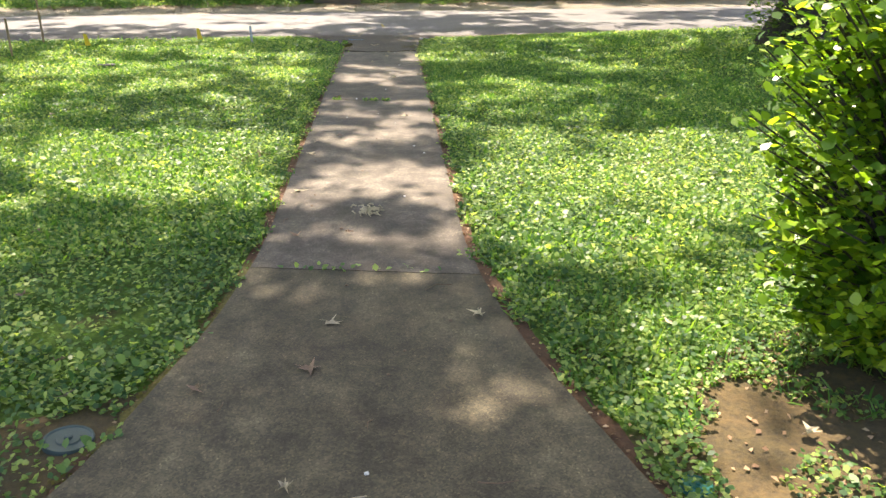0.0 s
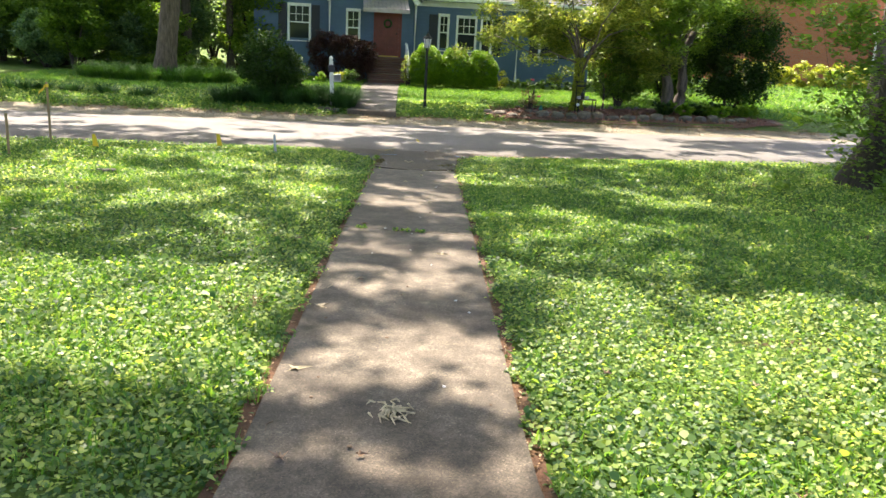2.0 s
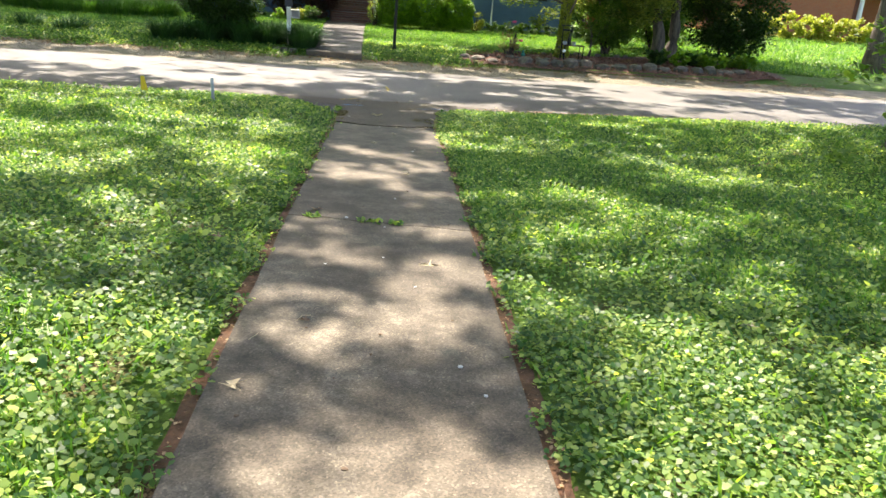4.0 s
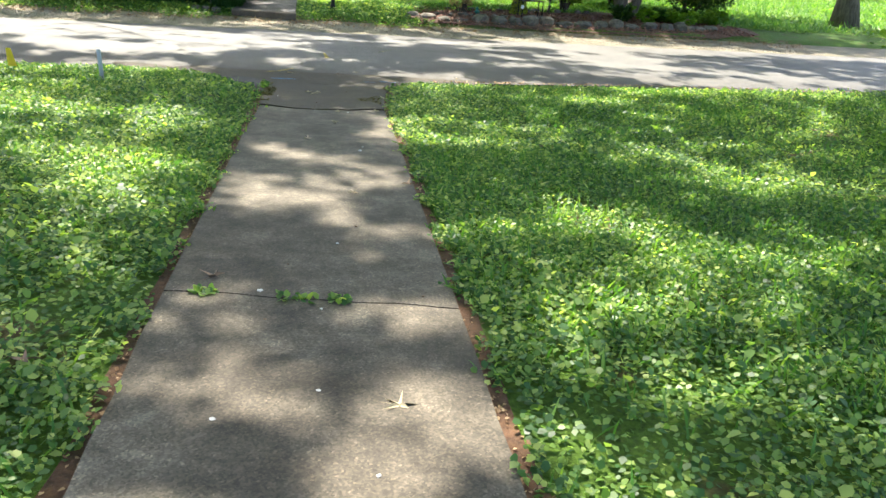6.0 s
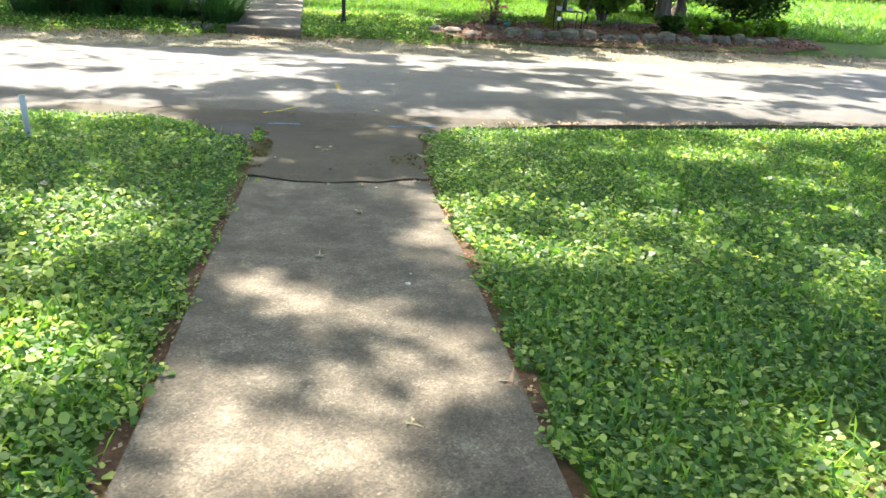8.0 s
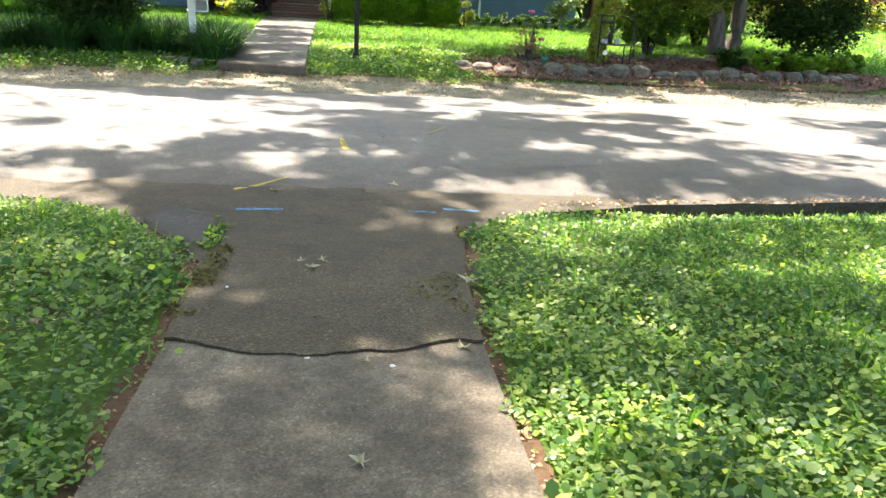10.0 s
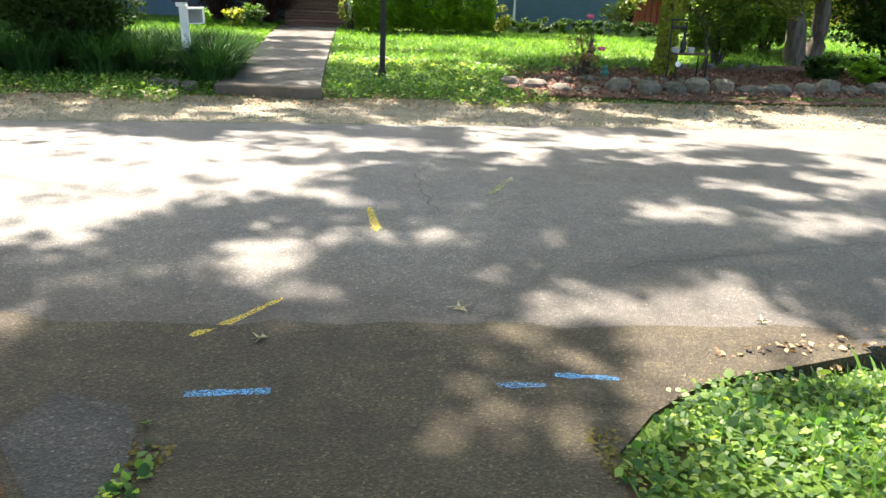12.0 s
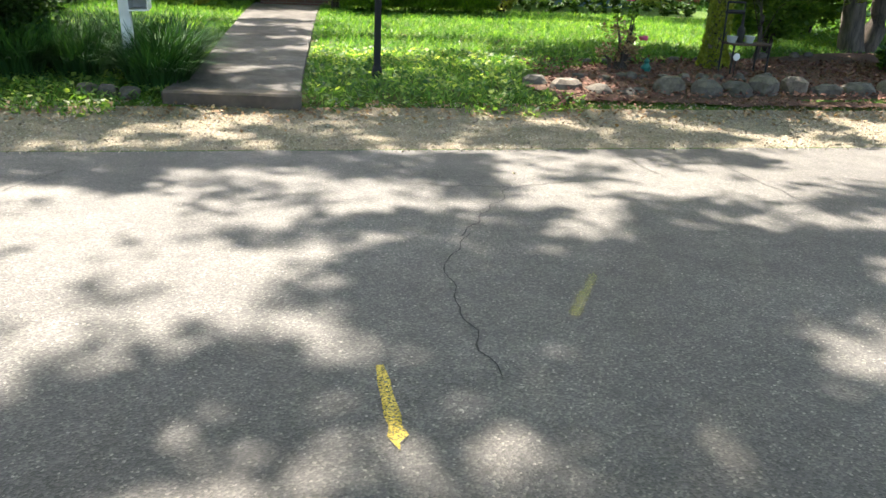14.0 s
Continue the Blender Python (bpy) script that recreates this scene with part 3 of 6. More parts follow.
# ---- the blue house ----
def blue_house():
    h = thing("house", "blue cottage with two front gables, white trim and grey shingle roof", "house", at=(-1.3, 35.5, 0), rz=math.degrees(math.atan(0.10)))
    EZ = 3.5

    def gable_wall(name, u0, u1, v, peak, eave, depth):
        bm = bmesh.new()
        um = (u0 + u1) / 2
        prof = [(u0, -0.3), (u1, -0.3), (u1, eave), (um, peak), (u0, eave)]
        f = [bm.verts.new((a, v, z)) for a, z in prof]
        g = [bm.verts.new((a, v + depth, z)) for a, z in prof]
        bm.faces.new(f)
        bm.faces.new(g[::-1])
        for i in range(5):
            bm.faces.new((f[(i + 1) % 5], f[i], g[i], g[(i + 1) % 5]))
        return part(name, bm, M_BLUE, h)

    def pitch(name, u0, z0, u1, z1, v0, v1, th=0.12):
        bm = bmesh.new()
        d = Vector((z0 - z1, 0, u1 - u0)).normalized() * th
        if d.z < 0:
            d = -d
        c = [(u0, z0), (u1, z1)]
        vs = [bm.verts.new((a + o * d.x, v, z + o * d.z)) for o in (0, 1) for v in (v0, v1) for a, z in c]
        for q in ((0, 1, 3, 2), (4, 6, 7, 5), (0, 4, 5, 1), (2, 3, 7, 6), (0, 2, 6, 4), (1, 5, 7, 3)):
            bm.faces.new([vs[i] for i in q])
        bmesh.ops.recalc_face_normals(bm, faces=bm.faces[:])
        return part(name, bm, M_ROOF, h)

    def rake(u0, z0, u1, z1, v):
        bm = bmesh.new()
        d = Vector((u1 - u0, 0, z1 - z0)).normalized()
        n = Vector((d.z, 0, -d.x))
        if n.z > 0:
            n = -n
        vs = []
        for yy in (v, v + 0.03):
            for p in (Vector((u0, yy, z0)), Vector((u1, yy, z1)), Vector((u1, yy, z1)) + n * 0.2, Vector((u0, yy, z0)) + n * 0.2):
                vs.append(bm.verts.new(p))
        for q in ((0, 1, 2, 3), (7, 6, 5, 4), (0, 4, 5, 1), (1, 5, 6, 2), (2, 6, 7, 3), (3, 7, 4, 0)):
            bm.faces.new([vs[i] for i in q])
        bmesh.ops.recalc_face_normals(bm, faces=bm.faces[:])
        part("rake_board", bm, M_WHITE, h, "white rake board")

    gable_wall("wall", -5.75, -0.9, 0.35, EZ + 2.6, EZ, 7)
    gable_wall("wall", -2.62, 0.82, 0.0, EZ + 1.9, EZ, 6)
    bm = bmesh.new()
    box(bm, (0.82, 0.35, -0.3), (8.6, 7.5, EZ))
    part("wall", bm, M_BLUE, h)
    pitch("roof", -6.0, EZ - 0.24, -3.32, EZ + 2.65, 0.1, 7.4)
    pitch("roof", -3.32, EZ + 2.65, -0.6, EZ - 0.24, 0.1, 7.4)
    pitch("roof", -2.86, EZ - 0.25, -0.9, EZ + 1.95, -0.25, 6)
    pitch("roof", -0.9, EZ + 1.95, 1.06, EZ - 0.25, -0.25, 6)
    rake(-6.0, EZ - 0.22, -3.32, EZ + 2.67, 0.07)
    rake(-3.32, EZ + 2.67, -2.3, EZ + 1.57, 0.07)
    rake(-2.86, EZ - 0.23, -0.9, EZ + 1.97, -0.29)
    rake(-0.9, EZ + 1.97, 1.06, EZ - 0.23, -0.29)
    bm = bmesh.new()
    vs = [bm.verts.new(p) for p in ((0.7, -0.02, EZ - 0.05), (8.9, -0.02, EZ - 0.05), (8.9, 4.0, EZ + 2.5), (0.7, 4.0, EZ + 2.5), (8.9, 7.9, EZ - 0.05), (0.7, 7.9, EZ - 0.05))]
    us = [bm.verts.new(v.co + Vector((0, 0, 0.14))) for v in vs]
    for q in ((0, 1, 2, 3), (3, 2, 4, 5)):
        bm.faces.new([us[i] for i in q])
        bm.faces.new([vs[i] for i in q][::-1])
    for i, j in ((0, 1), (1, 2), (2, 4), (4, 5), (5, 3), (3, 0)):
        bm.faces.new((vs[i], vs[j], us[j], us[i]))
    bmesh.ops.recalc_face_normals(bm, faces=bm.faces[:])
    part("roof", bm, M_ROOF, h)
    bm = bmesh.new()
    box(bm, (1.07, -0.12, EZ - 0.09), (8.9, -0.02, EZ + 0.05), 0.01)
    part("gutter", bm, M_WHITE, h, "white gutter")
    bm = bmesh.new()
    box(bm, (0.83, 0.3, EZ - 0.32), (8.62, 0.34, EZ - 0.1))
    part("frieze_board", bm, M_WHITE, h, "white frieze board")
    for z in (EZ + 1.1,):
        bm = bmesh.new()
        box(bm, (1.7, 0.9, EZ + 0.5), (3.0, 3.5, EZ + 1.9))
        part("dormer", bm, M_BLUE, h)
        bm = bmesh.new()
        box(bm, (2.0, 0.85, EZ + 0.75), (2.1, 0.9, EZ + 1.8))
        box(bm, (2.6, 0.85, EZ + 0.75), (2.7, 0.9, EZ + 1.8))
        part("dormer_trim", bm, M_WHITE, h)

    def window(u, w, z0, z1, v, cols, rows, two=True):
        win = new("window")
        win.parent = h
        bm = bmesh.new()
        t = 0.09
        box(bm, (u - t, v - 0.06, z0 - t), (u, v - 0.003, z1 + t + 0.03), 0.008)
        box(bm, (u + w, v - 0.06, z0 - t), (u + w + t, v - 0.003, z1 + t + 0.03), 0.008)
        box(bm, (u, v - 0.06, z1), (u + w, v - 0.003, z1 + t + 0.03), 0.008)
        box(bm, (u - t - 0.03, v - 0.09, z0 - t - 0.04), (u + w + t + 0.03, v - 0.003, z0 - t), 0.008)
        box(bm, (u, v - 0.05, (z0 + z1) / 2 - 0.025), (u + w, v - 0.01, (z0 + z1) / 2 + 0.025))
        part("window_frame", bm, M_WHITE, win, "white window frame")
        bm = bmesh.new()
        zt = (z0 + z1) / 2
        for i in range(1, cols):
            x = u + w * i / cols
            box(bm, (x - 0.012, v - 0.035, zt), (x + 0.012, v - 0.012, z1))
        for i in range(1, rows):
            z = zt + (z1 - zt) * i / rows
            box(bm, (u, v - 0.034, z - 0.012), (u + w, v - 0.013, z + 0.012))
        part("muntin_grid", bm, M_WHITE, win, "white muntins")
        for a, b in ((z0, zt), (zt, z1)):
            bm = bmesh.new()
            box(bm, (u, v - 0.02, a + 0.01), (u + w, v - 0.006, b - 0.01))
            part("pane", bm, M_GLASS, win)

    def shutter(u, z0, z1, v, w=0.33):
        bm = bmesh.new()
        box(bm, (u, v - 0.05, z0), (u + w, v - 0.004, z1), 0.008)
        k = 14
        for i in range(k):
            z = z0 + 0.06 + (z1 - z0 - 0.12) * i / k
            box(bm, (u + 0.04, v - 0.062, z), (u + w - 0.04, v - 0.05, z + 0.035))
        part("shutter", bm, M_NAVY, h, "black louvred shutter")

    window(-4.3, 0.78, 1.62, 2.9, 0.35, 3, 2)
    shutter(-4.76, 1.55, 2.97, 0.35)
    shutter(-3.4, 1.55, 2.97, 0.35)
    window(-1.9, 0.42, 1.5, 2.8, 0.0, 2, 2)
    window(1.98, 0.3, 1.5, 2.8, 0.35, 2, 2)
    shutter(1.5, 1.43, 2.87, 0.35, 0.36)
    window(2.75, 0.72, 1.5, 2.77, 0.35, 3, 2)
    window(3.8, 0.34, 1.37, 2.75, 0.35, 2, 2)
    shutter(4.27, 1.3, 2.83, 0.35, 0.36)
    window(6.4, 0.7, 1.37, 2.7, 0.35, 3, 2)
    shutter(5.9, 1.3, 2.75, 0.35, 0.36)
    shutter(7.25, 1.3, 2.75, 0.35, 0.36)
    for u, v in ((-2.66, -0.08), (0.88, -0.1), (5.35, 0.28)):
        bm = bmesh.new()
        tube(bm, [(u, v - 0.16, EZ - 0.15), (u, v - 0.1, EZ - 0.35), (u, v - 0.02, EZ - 0.5), (u, v - 0.02, 0.25), (u, v - 0.2, 0.1)], [0.045] * 5, 6)
        part("downspout", bm, M_WHITE, h, "white downspout")
    # door, awning and stoop
    door = new("door")
    door.parent = h
    door.location.z = 0.24
    bm = bmesh.new()
    box(bm, (-0.72, -0.05, 0.85), (0.2, -0.004, 2.72), 0.006)
    for z0, z1 in ((1.0, 1.55), (1.72, 2.5)):
        for x0 in (-0.62, -0.2):
            box(bm, (x0, -0.065, z0), (x0 + 0.3, -0.05, z1), 0.01)
    part("door_panel", bm, M_REDDOOR, door, "red panelled front door")
    bm = bmesh.new()
    box(bm, (-0.84, -0.08, 0.8), (-0.72, -0.003, 2.8))
    box(bm, (0.2, -0.08, 0.8), (0.32, -0.003, 2.8))
    box(bm, (-0.72, -0.08, 2.72), (0.2, -0.003, 2.8))
    part("door_frame", bm, M_REDDOOR, door)
    bm = bmesh.new()
    box(bm, (-0.74, -0.12, 0.80), (0.22, -0.05, 0.85), 0.006)
    part("threshold", bm, mat_plain("brass_threshold", (0.6, 0.42, 0.1), 0.4, 0.6), door, "brass door sill")
    bm = bmesh.new()
    bmesh.ops.create_uvsphere(bm, u_segments=10, v_segments=6, radius=0.035, matrix=Matrix.Translation((0.12, -0.1, 1.75)))
    part("door_knob", bm, M_BLACK, door)
    bm = bmesh.new()
    for i in range(14):
        a = 2 * math.pi * i / 14
        b = 2 * math.pi * (i + 1) / 14
        tube(bm, [(-0.26 + 0.15 * math.cos(a), -0.1, 2.15 + 0.15 * math.sin(a)), (-0.26 + 0.15 * math.cos(b), -0.1, 2.15 + 0.15 * math.sin(b))], [0.04, 0.045], 6)
    part("wreath", bm, M_DARKLEAF, door, "small green door wreath")
    aw = new("awning")
    aw.parent = h
    aw.location.z = 0.3
    n = 12
    for i in range(n):
        x = -1.3 + 1.85 * i / n
        bm = bmesh.new()
        box(bm, (x, -1.1, 0), (x + 1.85 / n - 0.012, -0.0, 0.03))
        for v in bm.verts:
            v.co.z += 3.08 + v.co.y * 0.42
        part("awning_panel", bm, M_AWNING, aw, "pale metal awning panel")
    bm = bmesh.new()
    box(bm, (-1.31, -1.13, 2.5), (0.56, -1.102, 2.66))
    part("valance", bm, M_AWNING, aw)
    stoop = new("stoop")
    stoop.parent = h
    for k in range(5):
        bm = bmesh.new()
        box(bm, (-1.1, -1.0 - 0.3 * (5 - k) + (0 if k < 4 else 0.0), 0.0 if k == 0 else 0.06 + 0.195 * k), (0.45, -0.7 if k < 4 else -0.09, 0.06 + 0.195 * (k + 1) - 0.004), 0.012)
        part("stair_step", bm, M_BRICKD, stoop, "dark brick step")
    for u in (0.5,):
        bm = bmesh.new()
        tube(bm, [(u, -2.4, 0.1), (u, -2.4, 1.0), (u, -1.2, 1.6), (u, -0.1, 1.6)], [0.02] * 4, 6)
        for i in range(7):
            y = -2.3 + i * 0.32
            tube(bm, [(u, y, 0.3), (u, y, 1.05 + min(0.6, (y + 2.4) * 0.5))], [0.012, 0.012], 5)
        part("stair_rail", bm, M_WHITE, stoop, "white painted iron stair rail")
    return h


blue_house()


def brick_house():
    h = thing("house", "orange brick house with a white-columned porch", "house", at=(25.0, 52.0, 0), rz=6)
    bm = bmesh.new()
    box(bm, (-6.0, 0, -0.3), (3.2, 9, 6.0))
    part("wall", bm, M_BRICKO, h)
    bm = bmesh.new()
    box(bm, (3.2, 2.5, -0.3), (14, 9, 6.0))
    part("wall", bm, M_BRICKO, h)
    bm = bmesh.new()
    vs = [bm.verts.new(p) for p in ((-6.5, -0.5, 6), (3.7, -0.5, 6), (3.7, 9.5, 6), (-6.5, 9.5, 6), (-1.4, 2, 9), (-1.4, 7, 9))]
    for q in ((0, 1, 4), (1, 2, 5, 4), (2, 3, 5), (3, 0, 4, 5), (3, 2, 1, 0)):
        bm.faces.new([vs[i] for i in q])
    part("roof", bm, M_ROOF, h)
    bm = bmesh.new()
    box(bm, (3.2, -0.4, 3.3), (12, 2.5, 3.6))
    part("porch_roof", bm, M_WHITE, h)
    bm = bmesh.new()
    box(bm, (3.2, -0.3, -0.3), (12, 2.5, 0.5))
    part("porch_floor", bm, M_CONC, h)
    for i in range(4):
        bm = bmesh.new()
        lathe(bm, [(0.2, 0.5), (0.2, 0.6), (0.15, 0.65), (0.13, 3.1), (0.19, 3.2), (0.19, 3.3)], 12)
        o = part("column", bm, M_WHITE, h, "white porch column")
        o.location = (3.6 + i * 2.2, -0.1, 0)
    bm = bmesh.new()
    box(bm, (4.4, 2.42, 0.5), (5.3, 2.49, 2.6), 0.02)
    part("door", bm, M_REDDOOR, h)
    return h


brick_house()


# ---- trees and shrubs ----
def tree(name, x, y, r, height, label, limbs, material=M_BARK, lean=(0, 0), flare=1.7, seed=1, cat="tree", bend=0.16):
    """A trunk with a flared foot and limbs that reach the given tips."""
    z = gz(x, y)
    t = thing(name, label, cat, at=(x, y, z))
    bm = bmesh.new()
    n = 9
    pts, rad = [], []
    for i in range(n + 1):
        u = i / n
        pts.append((lean[0] * u + 0.06 * noise.noise((u * 3, seed, 0)), lean[1] * u + 0.06 * noise.noise((u * 3, seed, 5)), -0.15 + (height + 0.15) * u))
        rad.append(r * (1 + (flare - 1) * math.exp(-u * height / 0.28)) * (1 - 0.35 * u))
    tube(bm, pts, rad, 14, 0.25)
    part("trunk", bm, material, t, smooth=True)
    top = Vector(pts[-1])
    if limbs:
        rng = random.Random(seed)
        for tip in limbs:
            bm = bmesh.new()
            tip = Vector(tip) - Vector((x, y, z))
            u = rng.uniform(0.6, 0.98)
            i = int(u * n)
            st = Vector(pts[i])
            L = (tip - st).length * bend
            mid = st.lerp(tip, 0.5) + Vector((rng.uniform(-L, L), rng.uniform(-L, L), rng.uniform(-0.3 * L, 1.5 * L)))
            rr = rad[i] * rng.uniform(0.2, 0.34)
            tube(bm, [st, st.lerp(mid, 0.55) + Vector((rng.uniform(-L, L) * 0.4, rng.uniform(-L, L) * 0.4, 0.3 * L)), mid, mid.lerp(tip, 0.6) + Vector((rng.uniform(-L, L) * 0.5, rng.uniform(-L, L) * 0.5, 0.4 * L)), tip], [rr, rr * 0.75, rr * 0.55, rr * 0.35, 0.01], 7)
            part("limb", bm, material, t, smooth=True)
    return t


def crown_part(t, pts, size, material, rng, tilt=0.3, shape=LEAF_DIAMOND, label=""):
    ob = scatter("crown", pts - np.array(t.location), size, shape, material, rng, tilt)
    ob.parent = t
    return tagged(ob, label)


rng = np.random.default_rng(5)
# where sunlight reaches the ground through gaps in the crowns: centre and half sizes
GAPS_WALK = [
    (0.6, 2.2, 0.13, 0.18), (-0.59, 2.64, 0.14, 0.07), (-0.49, 3.34, 0.08, 0.13), (0.16, 4.05, 0.33, 0.1), (-0.65, 4.67, 0.15, 0.17), (-0, 5.12, 0.6, 0.36), (-0.26, 5.68, 0.12, 0.08), (0.34, 5.72, 0.25, 0.17),
    (0.25, 6.9, 0.27, 0.23), (0.41, 7.78, 0.16, 0.11), (-0.28, 7.81, 0.29, 0.13), (0.46, 8.2, 0.18, 0.11), (-0.15, 8.24, 0.14, 0.06), (-0.4, 8.47, 0.08, 0.08), (-0.34, 9.84, 0.13, 0.12), (0.14, 10.02, 0.13, 0.22),
    (0.49, 10.63, 0.18, 0.18), (0.08, 10.98, 0.33, 0.12), (0.21, 11.08, 0.13, 0.07), (-0.17, 11.2, 0.24, 0.15), (-0.27, 11.54, 0.13, 0.08), (0.44, 11.93, 0.12, 0.11), (0.51, 12.08, 0.1, 0.07), (0.47, 12.39, 0.13, 0.09),
]
GAPS_LAWN = [
    (1.61, 3.65, 0.37, 0.19), (1.49, 4.57, 0.8, 1.1), (1.06, 5.46, 0.7, 0.27), (-1.15, 5.56, 0.4, 0.35), (-1.84, 6.08, 0.9, 0.9), (1.48, 6.1, 0.43, 0.14), (-0.77, 6.56, 0.15, 0.2), (1.02, 7.14, 0.18, 0.26),
    (3.38, 8.36, 0.21, 0.14), (1.14, 8.41, 0.17, 0.17), (1.98, 9.22, 0.27, 0.22), (1.78, 9.8, 0.24, 0.16), (-2.44, 9.84, 0.27, 0.25), (-3.28, 10.06, 0.38, 0.44), (3.1, 10.89, 0.25, 0.16), (-1.47, 11.39, 0.19, 0.17),
    (0.95, 11.84, 0.17, 0.16), (-1.6, 11.88, 0.27, 0.14), (1.04, 12.06, 0.18, 0.17), (-2.03, 13.94, 0.21, 0.24), (-2.92, 14.86, 0.32, 0.5), (1.73, 15.3, 0.34, 0.22), (-1.54, 15.49, 0.33, 0.39), (2.84, 15.68, 0.9, 0.28),
]
GAPS_STREET_NEAR = [
    (0.74, 15.91, 0.09, 0.05), (2.83, 15.98, 0.8, 0.37), (1.68, 16.04, 0.35, 0.19), (-0.14, 16.42, 0.14, 0.1), (6.66, 16.78, 0.9, 0.33), (-1.21, 16.79, 0.17, 0.12), (-0.02, 16.85, 0.26, 0.15), (0.48, 16.91, 0.19, 0.08),
    (5.22, 16.96, 0.6, 0.24), (1.47, 16.96, 0.09, 0.06), (-1.82, 17.15, 0.28, 0.37), (3.37, 17.37, 0.24, 0.22), (2.44, 17.66, 0.28, 0.25), (0.44, 17.76, 0.1, 0.07), (-1.1, 17.8, 0.08, 0.06), (-0.88, 17.92, 0.28, 0.22),
    (-0.04, 17.98, 0.3, 0.17),
]
GAPS_STREET_FAR = [
    (3.1, 18.47, 0.27, 0.15), (-1.19, 18.74, 0.38, 0.28), (-2.54, 18.75, 0.4, 0.43), (0.04, 18.75, 0.18, 0.17), (4.86, 18.76, 0.25, 0.31), (-0.7, 19.01, 0.28, 0.25), (-2.03, 19.54, 1, 0.7), (-0.5, 19.56, 0.4, 0.29),
    (1.76, 19.98, 0.25, 0.12), (0.62, 19.99, 0.24, 0.15), (0.5, 20.31, 0.35, 0.22), (2.51, 20.33, 0.4, 0.23), (-0.11, 20.47, 0.42, 0.18), (-0.46, 20.63, 0.6, 0.24), (3.71, 20.64, 0.5, 0.35), (3.21, 20.79, 0.6, 0.37),
    (1.55, 20.85, 0.25, 0.1), (2.04, 21.4, 0.43, 0.23), (-1.69, 21.52, 0.27, 0.12), (5.99, 21.62, 2.2, 1.4), (-0.69, 21.9, 0.26, 0.11), (-0.88, 22.76, 0.35, 0.3), (-0.28, 23.35, 0.43, 0.07), (3.96, 23.49, 1, 0.09),
]
GAPS_FAR = [
    (0.9, 26.8, 1.0, 0.7), (0.4, 26.0, 1.0, 0.4), (1.6, 27.4, 1.6, 0.3), (3.2, 25.6, 1.6, 0.4), (8.5, 27.3, 2.5, 1.1), (2.4, 28.9, 3.5, 0.5), (3.0, 30.6, 6.0, 1.1), (-3.2, 30.5, 1.5, 1.0),
    (-3.2, 28.0, 1.2, 0.9), (14.0, 33.0, 6.0, 3.0), (-1.3, 25.6, 0.3, 0.1), (-1.1, 24.2, 0.35, 0.12), (-5.5, 18.8, 2.6, 1.0), (-10.0, 17.6, 3.5, 1.0), (-4.8, 20.1, 2.6, 0.9), (-4.2, 14.2, 3.0, 0.4),
    (4.8, 15.6, 2.4, 0.4), (3.5, 5.7, 1.6, 1.0), (2.6, 2.1, 1.3, 1.4), (-2.8, 10.5, 1.3, 0.25), (7.0, 26.5, 2.0, 0.5), (10.5, 21.9, 2.6, 0.8),
    (-2.4, 18.7, 1.1, 0.55), (-1.6, 19.6, 0.9, 0.3), (-2.9, 17.3, 0.9, 0.5), (-1.2, 17.5, 0.35, 0.3), (-1.2, 18.3, 0.35, 0.3), (-1.9, 17.0, 0.5, 0.3), (-2.7, 16.7, 0.5, 0.25), (-1.1, 17.75, 0.3, 0.2), (-0.6, 18.25, 0.3, 0.15), (-1.8, 18.0, 0.4, 0.3), (-0.5, 18.8, 0.3, 0.2),
    (-0.25, 10.55, 0.25, 0.1), (0.25, 10.35, 0.25, 0.1), (0.5, 10.6, 0.12, 0.1), (-0.35, 10.1, 0.2, 0.06),
    (-2.2, 6.2, 0.9, 0.5), (2.0, 5.0, 1.5, 0.9), (-1.2, 5.2, 0.5, 0.4), (-2.6, 12.3, 0.7, 0.25), (-2.5, 15.0, 0.8, 0.35), (-1.6, 14.75, 0.35, 0.25),
]
GAPS = np.array(GAPS_WALK + GAPS_LAWN + GAPS_STREET_NEAR + GAPS_STREET_FAR + GAPS_FAR)
small = np.random.default_rng(2)
GAPS = np.concatenate([GAPS, np.stack([small.uniform(0.9, 4.0, 12), small.uniform(18.5, 20.5, 12), small.uniform(0.08, 0.24, 12), small.uniform(0.05, 0.13, 12)], 1), np.stack([small.uniform(-4.5, 6.0, 30), small.uniform(6.5, 13.2, 30), small.uniform(0.15, 0.45, 30), small.uniform(0.06, 0.16, 30)], 1)])
# second to fourth trees are unseen, added to carry the overhead crowns
SHADE_TREES = [(7.2, 13.25, 0.42), (-9.6, 9.0, 0.4), (11.5, 4.0, 0.4), (-13.5, 20.5, 0.45), (-8.7, 29.4, 0.36), (14.9, 28.4, 0.33)]
N_CLUMP = 13500
gx, gy = rng.uniform(-14, 15, N_CLUMP * 2), rng.uniform(-2, 33, N_CLUMP * 2)
gx[:200], gy[:200] = rng.uniform(-1.5, 3.6, 200), rng.uniform(16.0, 19.2, 200)
gx[200:420], gy[200:420] = rng.uniform(-0.6, 3.8, 220), rng.uniform(16.0, 19.3, 220)
gx[880:1200], gy[880:1200] = rng.uniform(3.2, 7.5, 320), rng.uniform(7.6, 12.5, 320)
gx[1200:1360], gy[1200:1360] = rng.uniform(-2.4, -0.5, 160), rng.uniform(23.2, 32, 160)
gx[1360:1460], gy[1360:1460] = rng.uniform(-0.6, 0.65, 100), rng.uniform(13.6, 16.0, 100)
